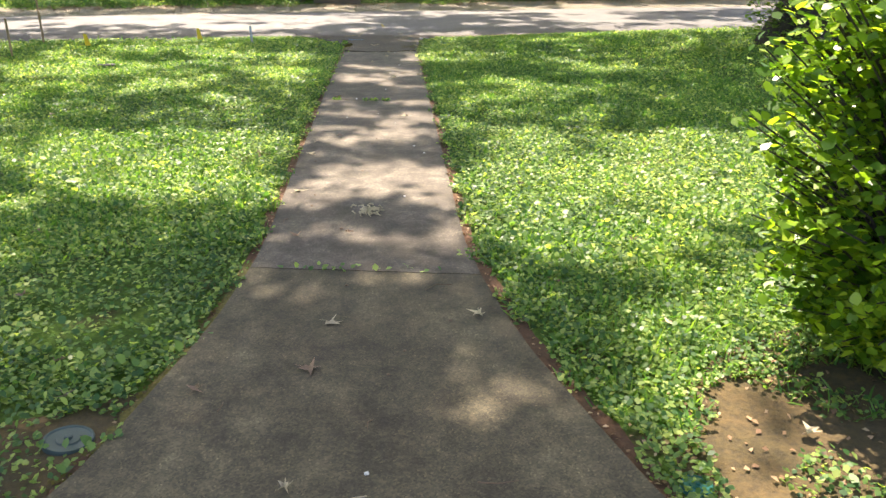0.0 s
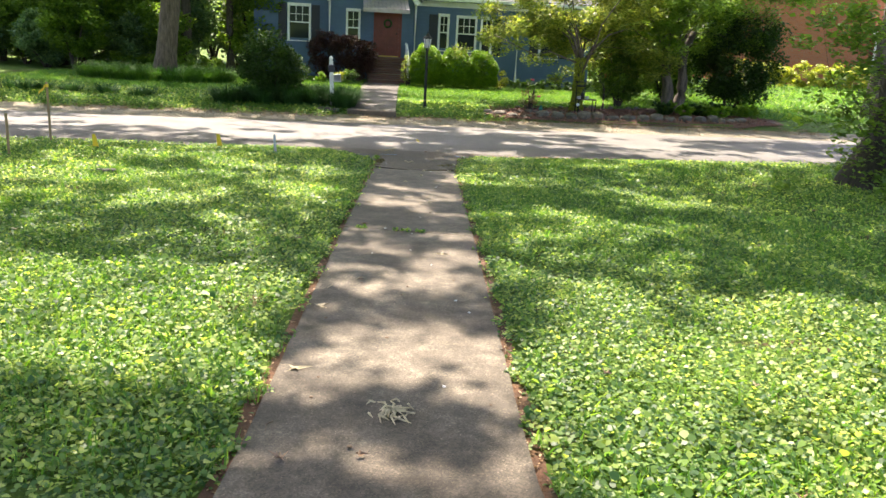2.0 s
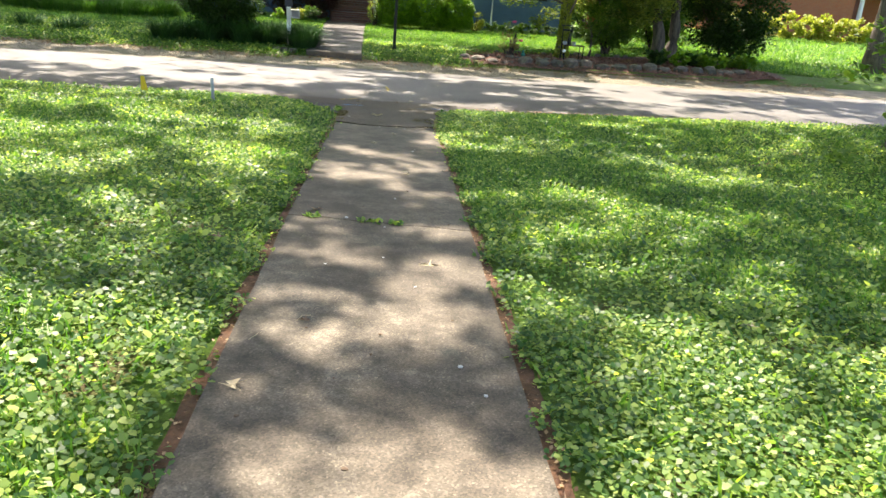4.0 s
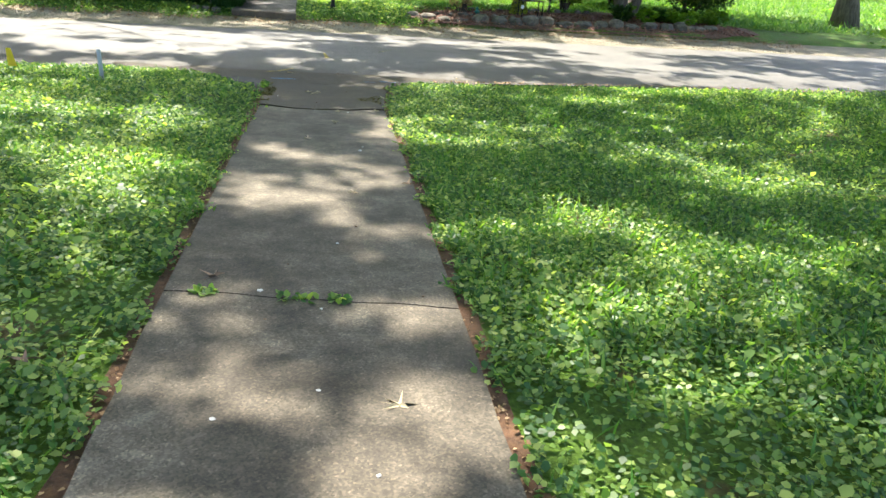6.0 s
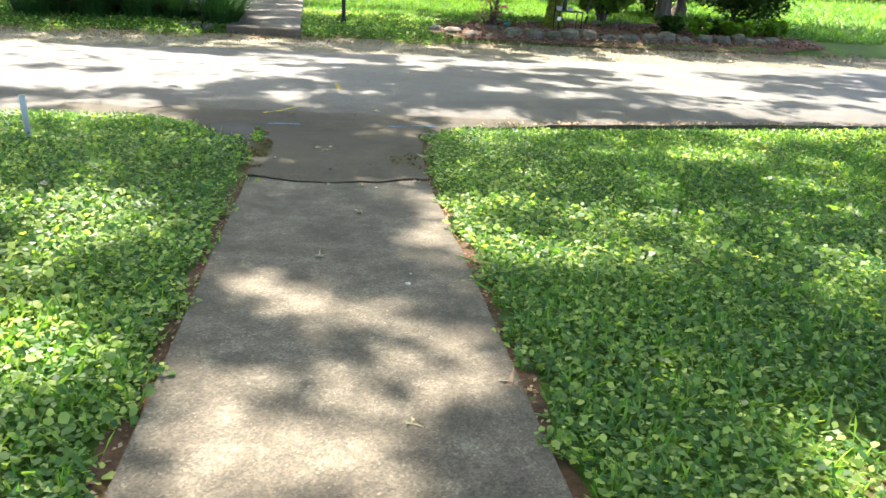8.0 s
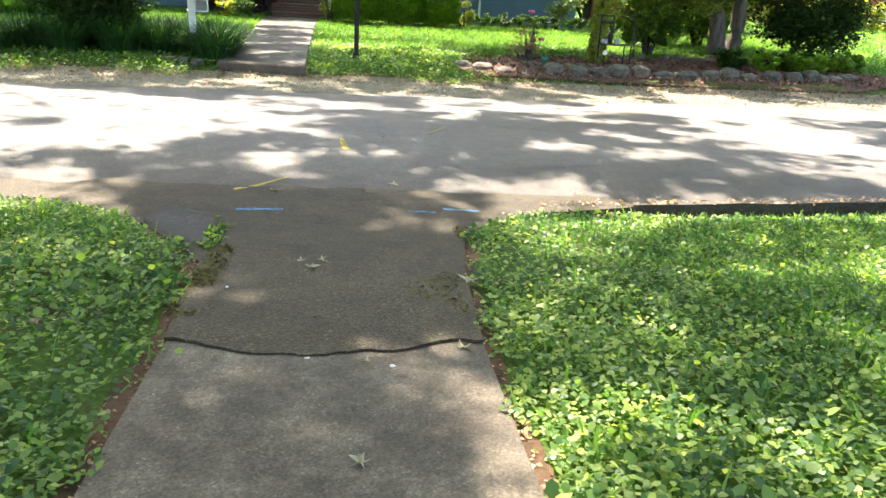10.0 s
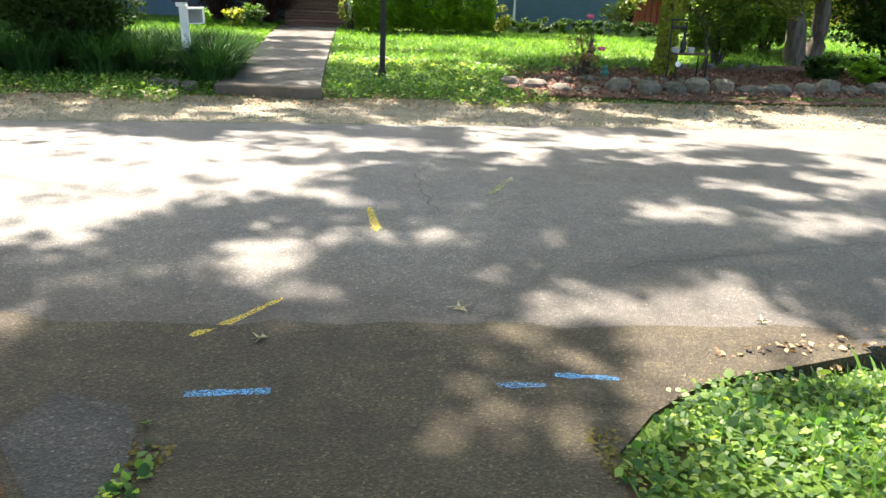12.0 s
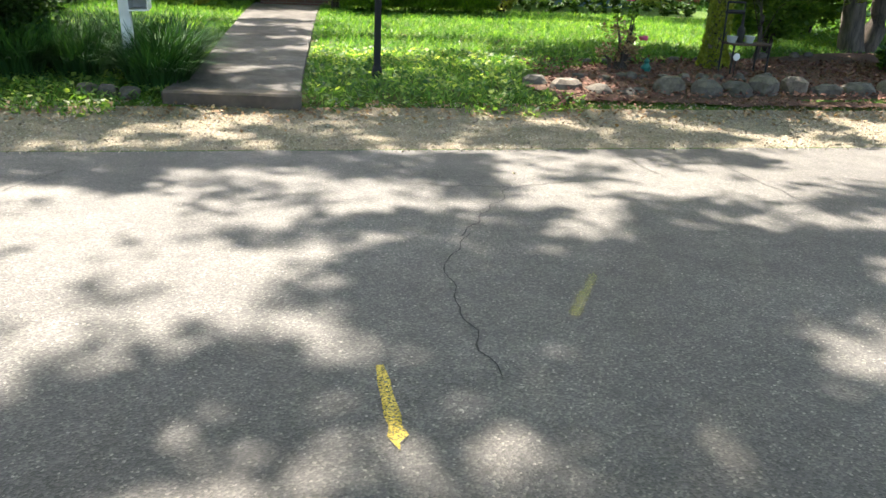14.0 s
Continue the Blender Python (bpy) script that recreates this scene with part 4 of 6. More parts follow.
gx[760:880], gy[760:880] = rng.uniform(-3.5, 1.4, 120), rng.uniform(20.2, 21.4, 120)
gx[1460:1820], gy[1460:1820] = rng.uniform(-0.85, 0.85, 360), rng.uniform(4.4, 13.4, 360)
gx[420:640], gy[420:640] = rng.uniform(-1.2, 1.3, 220), rng.uniform(0.5, 4.9, 220)
gx[640:760], gy[640:760] = rng.uniform(-0.8, 0.9, 120), rng.uniform(7.6, 15.8, 120)
dens = 0.5 + 0.5 * np.sin(gx * 1.1 + 1.3 * np.sin(gy * 0.9)) * np.sin(gy * 1.4 + 1.1 * np.sin(gx * 0.8))
inside = np.zeros(len(gx), bool)
for cx, cy, rx, ry in GAPS:
    inside |= ((gx - cx) / (rx + 0.13)) ** 2 + ((gy - cy) / (ry + 0.1)) ** 2 < 1
keep = ((~inside) | (rng.random(len(gx)) < 0.2)) & (rng.random(len(gx)) < 0.55 + 0.45 * dens)
gx, gy, lit = gx[keep][:N_CLUMP], gy[keep][:N_CLUMP], inside[keep][:N_CLUMP]
# leaf clumps set along the sun's direction so their shade lands at gx, gy
hh = rng.uniform(9.0, 15.0, len(gx)) + land(gx, gy)
cc = np.stack([gx + SUN_DIR.x / SUN_DIR.z * hh, gy + SUN_DIR.y / SUN_DIR.z * hh, hh], 1)
cr = np.where(lit, rng.uniform(0.2, 0.4, len(gx)), rng.uniform(0.14, 0.4, len(gx)))
owner = np.argmin([(cc[:, 0] - x) ** 2 + (cc[:, 1] - y) ** 2 for x, y, r in SHADE_TREES], axis=0)
LABELS = ["large shade tree with grey trunk and spreading roots beside the street", "tall unseen shade tree over the lawn", "tall unseen shade tree over the lawn", "tall unseen street-side shade tree",
          "big straight grey-brown trunk in a ring of grassy groundcover", "grey tree behind the far lawn"]
for k, (x, y, r) in enumerate(SHADE_TREES):
    mine = np.flatnonzero(owner == k)
    if len(mine) == 0:
        continue
    near = [i for i in mine if math.hypot(cc[i][0] - x, cc[i][1] - y) < 7.5] or list(mine[:3])
    tips = [tuple(cc[i]) for i in near[:: max(1, len(near) // 11)]]
    t = tree("shade_tree", x, y, r, 8.5, LABELS[k], [(a, b, c * 1.0) for a, b, c in tips], M_BARKB if k == 4 else M_BARK if k != 0 else M_BARKD, flare=2.1 if k == 0 else 1.5, seed=k + 3, lean=(0.1, 0.2) if k != 4 else (0.9, 0.3))
    a_, b_ = mine[~lit[mine]], mine[lit[mine]]
    pts = np.concatenate([clumps(cc[a_], cr[a_], 30, rng, 0.55, 0.0), clumps(cc[b_], cr[b_], 4, rng, 0.55, 0.0)])
    crown_part(t, pts, 0.15, M_CROWN, rng, 0.25)


def shrub(name, label, x, y, w, d, h, material, n=1, per=60, size=0.06, seed=1, base=0.0, stems=True, shape=LEAF_DIAMOND, cat="shrub", tilt=0.5, lumps=26, core=0.62):
    """A bush of leaf clumps on stems, with an uneven outline."""
    r = np.random.default_rng(seed)
    z0 = gz(x, y)
    t = thing(name, label, cat, at=(x, y, z0))
    u = r.normal(size=(lumps * 2, 3))
    u /= np.linalg.norm(u, axis=1, keepdims=True)
    u *= r.uniform(0.35, 0.95, (lumps * 2, 1)) ** 0.6
    c = np.stack([u[:, 0] * w / 2 * 0.85, u[:, 1] * d / 2 * 0.85, base + (h - base) * (0.5 + 0.46 * u[:, 2])], 1)
    rad = r.uniform(0.12, 0.24, len(c)) * min(w, h) * 0.8
    pts = clumps(c, rad, per, r, 0.8, 0.4)
    pts = pts[pts[:, 2] > 0.01]
    ob = scatter("crown", pts, size, shape, material, r, tilt)
    ob.parent = t
    if stems:
        bm = bmesh.new()
        for i in range(7):
            a = r.uniform(0, 6.28)
            tip = Vector(c[int(r.integers(len(c)))])
            tube(bm, [(0.06 * math.cos(a), 0.06 * math.sin(a), -0.08), tip * 0.5 + Vector((0.02, 0, 0.03)), tip], [0.025 + h * 0.006, 0.018 + h * 0.003, 0.006], 6)
        part("stem_frame", bm, M_BARKD, t)
    return t


def dome(x, y, w, h, seed):
    """A clipped dome: leaves in a thin uneven shell on short stems."""
    r = np.random.default_rng(seed)
    t = thing("boxwood", "clipped bright green boxwood dome before the house", "shrub", at=(x, y, gz(x, y)))
    n = 17000
    u = r.normal(size=(n, 3))
    u /= np.linalg.norm(u, axis=1, keepdims=True)
    u[:, 2] = np.where(u[:, 2] < -0.5, -0.5 * r.random(n), u[:, 2])
    k = 1 + 0.05 * np.sin(u[:, 0] * 9 + seed) * np.sin(u[:, 1] * 8) + 0.05 * np.sin(u[:, 2] * 11 + u[:, 0] * 5) - np.abs(r.normal(0, 0.05, n))
    k = np.where(r.random(n) < 0.35, k * 0.86, k)
    ob = scatter("crown", np.stack([u[:, 0] * k * w / 2, u[:, 1] * k * w / 2, h * (0.36 + 0.64 * u[:, 2] * k)], 1) + np.array([0, 0, 0.02]), 0.06, LEAF_DIAMOND, M_BOX, r, 0.6)
    ob.parent = t
    bm = bmesh.new()
    for i in range(4):
        tube(bm, [(0, 0, -0.08), (0.2 * math.cos(i * 1.6), 0.2 * math.sin(i * 1.6), h * 0.6)], [0.03, 0.015], 6)
    part("stem_frame", bm, M_BARKD, t)
    return t


# the glossy bush by the walk, sprays of leaves on arching shoots
def glossy_bush():
    r = np.random.default_rng(11)
    x0, y0 = 2.42, 2.7
    t = thing("bush", "glossy broad-leaved bush with bright yellow-green sunlit sprays beside the walk", "shrub", at=(x0, y0, gz(x0, y0)))
    bm = bmesh.new()
    leaf_pts = []
    for i in range(520):
        a = r.uniform(0, 2 * math.pi)
        hh_ = r.uniform(0.15, 2.15)
        bulge = 0.72 * math.sin(min(1, (hh_ + 0.5) / 1.5) * math.pi * 0.5) * (1.0 if hh_ < 1.7 else 0.85)
        rad_ = bulge * r.uniform(0.75, 1.12)
        tip = Vector((math.cos(a) * rad_, math.sin(a) * rad_, hh_))
        st = Vector((tip.x * 0.12, tip.y * 0.12, max(0.02, hh_ * 0.55 - 0.1)))
        mid = st.lerp(tip, 0.55) + Vector((0, 0, 0.07))
        tube(bm, [st, mid, tip], [0.009, 0.006, 0.003], 5)
        for k in range(46):
            u = r.uniform(0.25, 1.05)
            p = (st.lerp(mid, u / 0.55) if u < 0.55 else mid.lerp(tip, (u - 0.55) / 0.45)) + Vector(r.normal(size=3)) * 0.035
            leaf_pts.append(p)
    for i in range(5):
        a = i * 1.26
        tube(bm, [(0.05 * math.cos(a), 0.05 * math.sin(a), -0.1), (0.1 * math.cos(a), 0.1 * math.sin(a), 0.8), (0.06 * math.cos(a), 0.06 * math.sin(a), 1.8)], [0.03, 0.022, 0.01], 7)
    part("stem_frame", bm, M_BARKD, t)
    ob = scatter("foliage", np.array([tuple(p) for p in leaf_pts]), 0.05, LEAF_OVAL, M_HOLLY, r, 0.45)
    ob.parent = t


glossy_bush()

shrub("evergreen_shrub", "big dark loose evergreen shrub beside the street", -4.0, 23.6, 2.3, 1.9, 2.0, M_DARKLEAF, seed=21, per=260, size=0.07, lumps=34)
shrub("burgundy_shrub", "rounded burgundy-leaved shrub before the house", -3.85, 33.6, 1.9, 1.3, 2.0, M_BURGUNDY, seed=22, per=220, size=0.07)
shrub("burgundy_shrub", "rounded burgundy-leaved shrub beside the steps", -2.6, 33.2, 1.7, 1.2, 1.95, M_BURGUNDY, seed=23, per=220, size=0.07)
shrub("weeping_shrub", "pale pinkish arching shrub beside the stair rail", -0.55, 31.9, 0.7, 0.6, 1.25, M_PALELEAF, seed=29, per=50, size=0.05, lumps=12)
for i, (x, y, w, h) in enumerate(((0.15, 31.9, 1.35, 1.6), (1.2, 32.2, 1.45, 1.5), (2.2, 32.4, 1.35, 1.45))):
    tagged(dome(x, y, w, h, 30 + i), group="boxwoods before the house")
shrub("yellow_shrub", "small yellow-green shrub at the house wall", 3.0, 33.0, 0.9, 0.7, 0.75, M_YELLOWGRN, seed=40, per=70, size=0.05, lumps=14)
for i in range(8):
    tagged(shrub("foundation_plant", "low dark green perennial along the house wall", 3.7 + i * 0.55, 33.4 + i * 0.06, 0.7, 0.6, 0.42, M_DARKLEAF, seed=50 + i, per=40, size=0.07, lumps=9, stems=False), group="plants along the house wall")
for i, (x, y, h, m_) in enumerate(((-3.1, 31.4, 0.45, M_YELLOWGRN), (-2.75, 31.7, 0.6, M_BOX), (-3.7, 31.2, 0.4, M_BOX), (-2.55, 31.1, 0.5, M_DARKLEAF))):
    shrub("garden_plant", "small leafy garden plant near the front steps", x, y, 0.6, 0.5, h, m_, seed=60 + i, per=40, size=0.06, lumps=8, stems=False)
shrub("dark_shrub", "large dark evergreen shrub behind the planting bed", 9.9, 27.9, 3.9, 2.6, 3.4, M_DARKLEAF, seed=70, per=260, size=0.1, lumps=46)
shrub("leafy_shrub", "loose dark green shrub between the bed trees", 6.1, 27.0, 1.9, 1.4, 1.9, M_CROWN, seed=72, per=150, size=0.09, lumps=26)
shrub("leafy_shrub", "broad light green shrub behind the bed", 8.6, 30.5, 3.4, 2.2, 3.6, M_CROWN, seed=71, per=170, size=0.12, lumps=40)
for i in range(9):
    shrub("bed_fern", "arching green plant at the edge of the stone bed", 6.9 + 0.33 * i + 0.1 * math.sin(i * 5), 24.8 + 0.1 * i + 0.45 * math.sin(i * 2.3), 0.75, 0.6, 0.42, [M_DARKLEAF, M_CROWN, M_BOX][i % 3], seed=80 + i, per=34, size=0.1, lumps=8, stems=False)
for i in range(12):
    tagged(shrub("sunlit_hedge", "loose yellow-green sunlit hedge before the brick house", 17.5 + i * 1.15, 44.5 + i * 0.3, 1.8, 1.3, 1.5, M_YELLOWGRN, seed=100 + i, per=60, size=0.13, lumps=12, stems=False), group="hedge before the brick house")


def spray_tree(name, label, x, y, r, tips, rad, leaf, material, bark, seed, per=80, height=2.2, lean=(0, 0), trunks=1):
    rg = np.random.default_rng(seed)
    t = tree(name, x, y, r, height, label, tips[:: max(1, len(tips) // 13)], bark, lean, 1.3, seed, bend=0.26)
    for k in range(trunks - 1):
        bm = bmesh.new()
        pts = [(0.16 + 0.1 * u * 3 + 0.12 * math.sin(u * 7), 0.05 * math.sin(u * 9), -0.1 + 2.7 * u) for u in np.linspace(0, 1, 11)]
        tube(bm, pts, [r * (1.0 - 0.5 * u) for u in np.linspace(0, 1, 11)], 10, 0.2)
        part("trunk", bm, bark, t, smooth=True)
    c = np.array(tips)
    extra = c[rg.integers(len(c), size=len(c) * 3)] + rg.normal(size=(len(c) * 3, 3)) * np.array([0.55, 0.5, 0.3])
    c = np.concatenate([c, extra])
    c[:, 1] += deep(y) - y
    crown_part(t, clumps(c, rg.uniform(0.6, 1.1, len(c)) * rad, per, rg, 0.6, 0.2), leaf, material, rg, 0.2)
    return t


R2 = np.random.default_rng(77)
tips = [(3.9 + dx, 26.0 + dy, z) for dx, dy, z in zip(R2.uniform(-1.7, 2.9, 44), R2.uniform(-1.3, 1.8, 44), R2.uniform(2.25, 4.3, 44))]
tips += [(5.6 + dx, 27.0 + dy, z) for dx, dy, z in zip(R2.uniform(-1.6, 1.6, 16), R2.uniform(-1.0, 1.0, 16), R2.uniform(1.3, 2.4, 16))] + [(1.5, 25.2, 2.1), (1.85, 25.3, 2.3)]
dogwood = spray_tree("dogwood_tree", "dogwood with lichened yellow-green trunk and pale layered leaves in the bed", 4.45, 25.0, 0.15, tips, 0.45, 0.1, M_PALELEAF, M_BARK, 201, 190, 1.9)
r_ = np.random.default_rng(9)
a_ = r_.uniform(0, 6.28, 4500)
z_ = r_.uniform(0.02, 1.6, 4500)
rr_ = 0.125 + 0.08 * np.exp(-z_ / 0.2) + r_.uniform(0, 0.04, 4500)
ob = scatter("lichen", np.stack([np.cos(a_) * rr_, np.sin(a_) * rr_, z_], 1), 0.05, LEAF_DIAMOND, M_YELLOWGRN, r_, 1.2)
ob.parent = dogwood
tips = [(8.0 + dx, 27.6 + dy, z) for dx, dy, z in zip(R2.uniform(-2.3, 3.2, 44), R2.uniform(-1.3, 1.4, 44), R2.uniform(2.3, 5.2, 44))]
spray_tree("forked_tree", "forked small tree with twisting grey trunks in the bed", 7.9, 27.6, 0.2, tips, 0.45, 0.1, M_CROWN, M_BARK, 202, 190, 2.0, (-0.45, 0), 2)
tips = [(5.4 + dx, 25.9 + dy, z) for dx, dy, z in zip(R2.uniform(-0.5, 0.5, 6), R2.uniform(-0.3, 0.4, 6), R2.uniform(1.0, 2.0, 6))]
spray_tree("young_tree", "slender dark-stemmed young tree in the bed", 5.35, 25.7, 0.035, tips, 0.28, 0.07, M_CROWN, M_BARKD, 203, 45, 0.7)
# low leafy branches of the street-side tree, over the lawn
tips = [(6.1, 12.9, 2.0), (5.75, 12.7, 1.7), (6.2, 13.5, 2.4), (5.9, 13.2, 1.35), (6.4, 12.7, 1.5), (5.6, 13.1, 2.3), (6.1, 12.6, 0.9), (6.7, 12.5, 1.9), (6.0, 13.6, 2.8), (5.6, 12.8, 2.7), (5.9, 12.4, 2.9), (6.3, 12.3, 2.4), (6.2, 12.5, 0.5), (5.9, 13.0, 0.8), (6.5, 12.3, 3.3), (5.4, 13.0, 3.2)]
spray_tree("sprout_shrub", "leafy suckers round the foot of the big tree", 6.7, 12.75, 0.03, [(a + 0.4, b, c) for a, b, c in tips], 0.33, 0.1, M_CROWN, M_BARKD, 204, 60, 0.6)


def grass_clump(x, y, rad, h, n, seed, label, name="lilyturf", material=None):
    r = np.random.default_rng(seed)
    t = thing(name, label, "ornamental grass", at=(x, y, gz(x, y)))
    a = r.uniform(0, 6.28, n)
    d = rad * np.sqrt(r.random(n)) * 0.6
    bx, by = np.cos(a) * d, np.sin(a) * d
    k = 4
    L = h * r.uniform(0.7, 1.3, n)
    out = r.uniform(0.45, 1.15, n)
    az = a + r.normal(0, 0.5, n)
    verts = np.zeros((n, k * 2, 3))
    for i in range(k):
        u = i / (k - 1)
        cx = bx + np.cos(az) * out * L * 0.75 * u ** 1.5
        cy = by + np.sin(az) * out * L * 0.75 * u ** 1.5
        cz = L * (u - 0.55 * out * u * u)
        w = 0.011 * (1 - u * 0.85)
        verts[:, 2 * i] = np.stack([cx - np.sin(az) * w, cy + np.cos(az) * w, cz], 1)
        verts[:, 2 * i + 1] = np.stack([cx + np.sin(az) * w, cy - np.cos(az) * w, cz], 1)
    f = []
    base = (np.arange(n) * k * 2)[:, None]
    for i in range(k - 1):
        f.append(base + np.array([2 * i, 2 * i + 1, 2 * i + 3, 2 * i + 2])[None])
    ob = raw_mesh("foliage", verts.reshape(-1, 3), np.stack(f, 1).ravel(), 4, material or M_LILY)
    ob.parent = t
    return t


GR = random.Random(4)
LILY = "dark green arching lilyturf clump beside the far walk"
for i, (x, y) in enumerate(((-1.98, 22.75), (-2.0, 23.2), (-2.05, 23.6), (-2.5, 23.65), (-2.75, 23.1), (-3.1, 23.4), (-3.35, 22.95), (-3.7, 23.3), (-4.1, 22.8), (-2.1, 24.0), (-2.6, 24.1), (-4.6, 22.9), (-5.0, 22.6), (-3.0, 23.9))):
    tagged(grass_clump(x, y, 0.48, 0.62 + 0.1 * GR.random(), 620, 300 + i, LILY), group="lilyturf by the walk")
for i in range(26):
    a = 2 * math.pi * i / 26
    for rr in (1.3, 0.75):
        if rr < 1 and i % 2:
            continue
        tagged(grass_clump(-8.8 + 1.7 * rr * math.cos(a), 29.0 + 0.85 * rr * math.sin(a), 0.55, 0.62, 260, 340 + i, "ring of grassy groundcover round the big trunk", "groundcover_clump", M_RING), group="groundcover round the trunk")
for i in range(9):
    grass_clump(-10.6 + 0.45 * i + 0.2 * math.sin(i * 3), 22.9 + 0.15 * math.cos(i * 4) + 0.1 * (i % 3), 0.4, 0.4, 160, 420 + i, "low arching green plants near the street edge")
for i in range(10):
    shrub("groundcover_shrub", "low bright groundcover at the foot of the woods", -12.5 + i * 0.5, 32.5 + 0.4 * math.sin(i * 2.1), 1.0, 0.9, 0.75, M_CROWN, seed=440 + i, per=45, size=0.09, lumps=9, stems=False)

# the woods behind, left of the blue house and beyond
WR = random.Random(12)
for i in range(13):
    x = -27 + i * 1.65
    y = 36.5 + WR.uniform(-2.5, 2.5) + (2 if x > -9 else 0)
    h = WR.uniform(4.5, 7.5)
    shrub("woodland_tree", "dense dark green woodland tree behind the lawn", x, y, 3.8, 3.2, h, M_WOODS if i % 3 else M_CROWN, seed=500 + i, per=240, size=0.16, lumps=40, cat="tree")
for i in range(5):
    shrub("understory_shrub", "shaded leafy shrub in the woods", -18.5 + i * 2.1, 35.6, 3.2, 2.2, 3.6, M_WOODS, seed=620 + i, per=170, size=0.15, lumps=26)
for i in range(6):
    shrub("understory_shrub", "deep green shrub at the edge of the woods", -17.0 + i * 1.35, 32.6 + 0.9 * math.sin(i * 1.7), 2.6, 1.8, 2.6 + 0.5 * math.sin(i * 2.6), M_CROWN if i % 2 else M_WOODS, seed=530 + i, per=190, size=0.12, lumps=26)
for i in range(6):
    x = -14.5 + i * 1.6
    tree("woodland_tree", x, 34.5 + (i % 3), 0.16 + 0.05 * (i % 2), 7.5, "tall straight trunk in the woods", [], M_BARKD, (0.3 * (i % 2), 0), 1.3, 560 + i)
for i in range(16):
    shrub("backyard_tree", "leafy tree behind the houses", 7.5 + i * 1.7, 41 + 1.6 * math.sin(i * 1.9) + (22 if i > 3 else 0), 4.5, 3.5, (6.5 if i < 4 else 10) + 1.2 * math.sin(i * 2.2), M_WOODS if i % 4 else M_YELLOWGRN, seed=580 + i, per=170, size=0.2, lumps=34, cat="tree")
for i in range(8):
    shrub("woodland_tree", "hazy green woodland tree deep in the woods", -36 + i * 3.6, 42 + (i % 3), 5.5, 4.5, 8.5 + 1.2 * math.sin(i * 2.3), M_WOODS, seed=700 + i, per=200, size=0.24, lumps=40, cat="tree")
bm = bmesh.new()
prev = None
for i in range(121):
    a = 2 * math.pi * i / 120
    rr = 120 + 6 * noise.noise((a * 5, 0, 0))
    lo = bm.verts.new((rr * math.cos(a), 20 + rr * math.sin(a), -1))
    hi = bm.verts.new((rr * math.cos(a), 20 + rr * math.sin(a), 15 + 7 * noise.noise((a * 9, 1, 0)) + 3 * noise.noise((a * 40, 1, 0))))
    if prev:
        bm.faces.new((prev[0], lo, hi, prev[1]))
    prev = (lo, hi)
tagged(part("backdrop", bm, mat_soil("far_woods", (0.012, 0.03, 0.01), (0.05, 0.1, 0.03), 1.2)), "far wooded skyline", "", "", "structure")


# ---- street furniture and garden things ----
def mailbox():
    x, y = -2.33, 23.2
    t = thing("mailbox", "white wooden post with dark mailbox and cream newspaper box, leaning slightly", "mailbox", at=(x, y, gz(x, y)), rz=8)
    t.rotation_euler.y = radians(-2.2)
    bm = bmesh.new()
    box(bm, (-0.055, -0.055, -0.15), (0.055, 0.055, 1.2), 0.008)
    part("post", bm, M_WHITE, t)
    bm = bmesh.new()
    lathe(bm, [(0.05, 1.2), (0.065, 1.22), (0.035, 1.25), (0.055, 1.28), (0.05, 1.33), (0.01, 1.37)], 10)
    part("finial", bm, M_WHITE, t)
    bm = bmesh.new()
    box(bm, (-0.05, -0.5, 0.9), (0.05, -0.05, 0.955), 0.008)
    part("arm", bm, M_WHITE, t)
    bm = bmesh.new()
    prof = [(-0.09, 0), (0.09, 0), (0.09, 0.1)] + [(0.09 * math.cos(a), 0.1 + 0.09 * math.sin(a)) for a in np.linspace(0.3, math.pi - 0.3, 6)] + [(-0.09, 0.1)]
    f = [bm.verts.new((a, -0.52, 0.955 + z)) for a, z in prof]
    g = [bm.verts.new((a, -0.02, 0.955 + z)) for a, z in prof]
    bm.faces.new(f)
    bm.faces.new(g[::-1])
    for i in range(len(prof)):
        j = (i + 1) % len(prof)
        bm.faces.new((f[j], f[i], g[i], g[j]))
    part("letter_box", bm, M_NAVY, t, "dark letter box")
    bm = bmesh.new()
    for lo, hi in (((0.06, -0.26, 0.67), (0.26, 0.14, 0.685)), ((0.06, -0.26, 0.85), (0.26, 0.14, 0.865)), ((0.06, -0.26, 0.685), (0.072, 0.14, 0.85)), ((0.248, -0.26, 0.685), (0.26, 0.14, 0.85)), ((0.072, 0.12, 0.685), (0.248, 0.14, 0.85))):
        box(bm, lo, hi)
    part("newspaper_box", bm, M_WHITE, t, "cream newspaper box, open at the front")


mailbox()


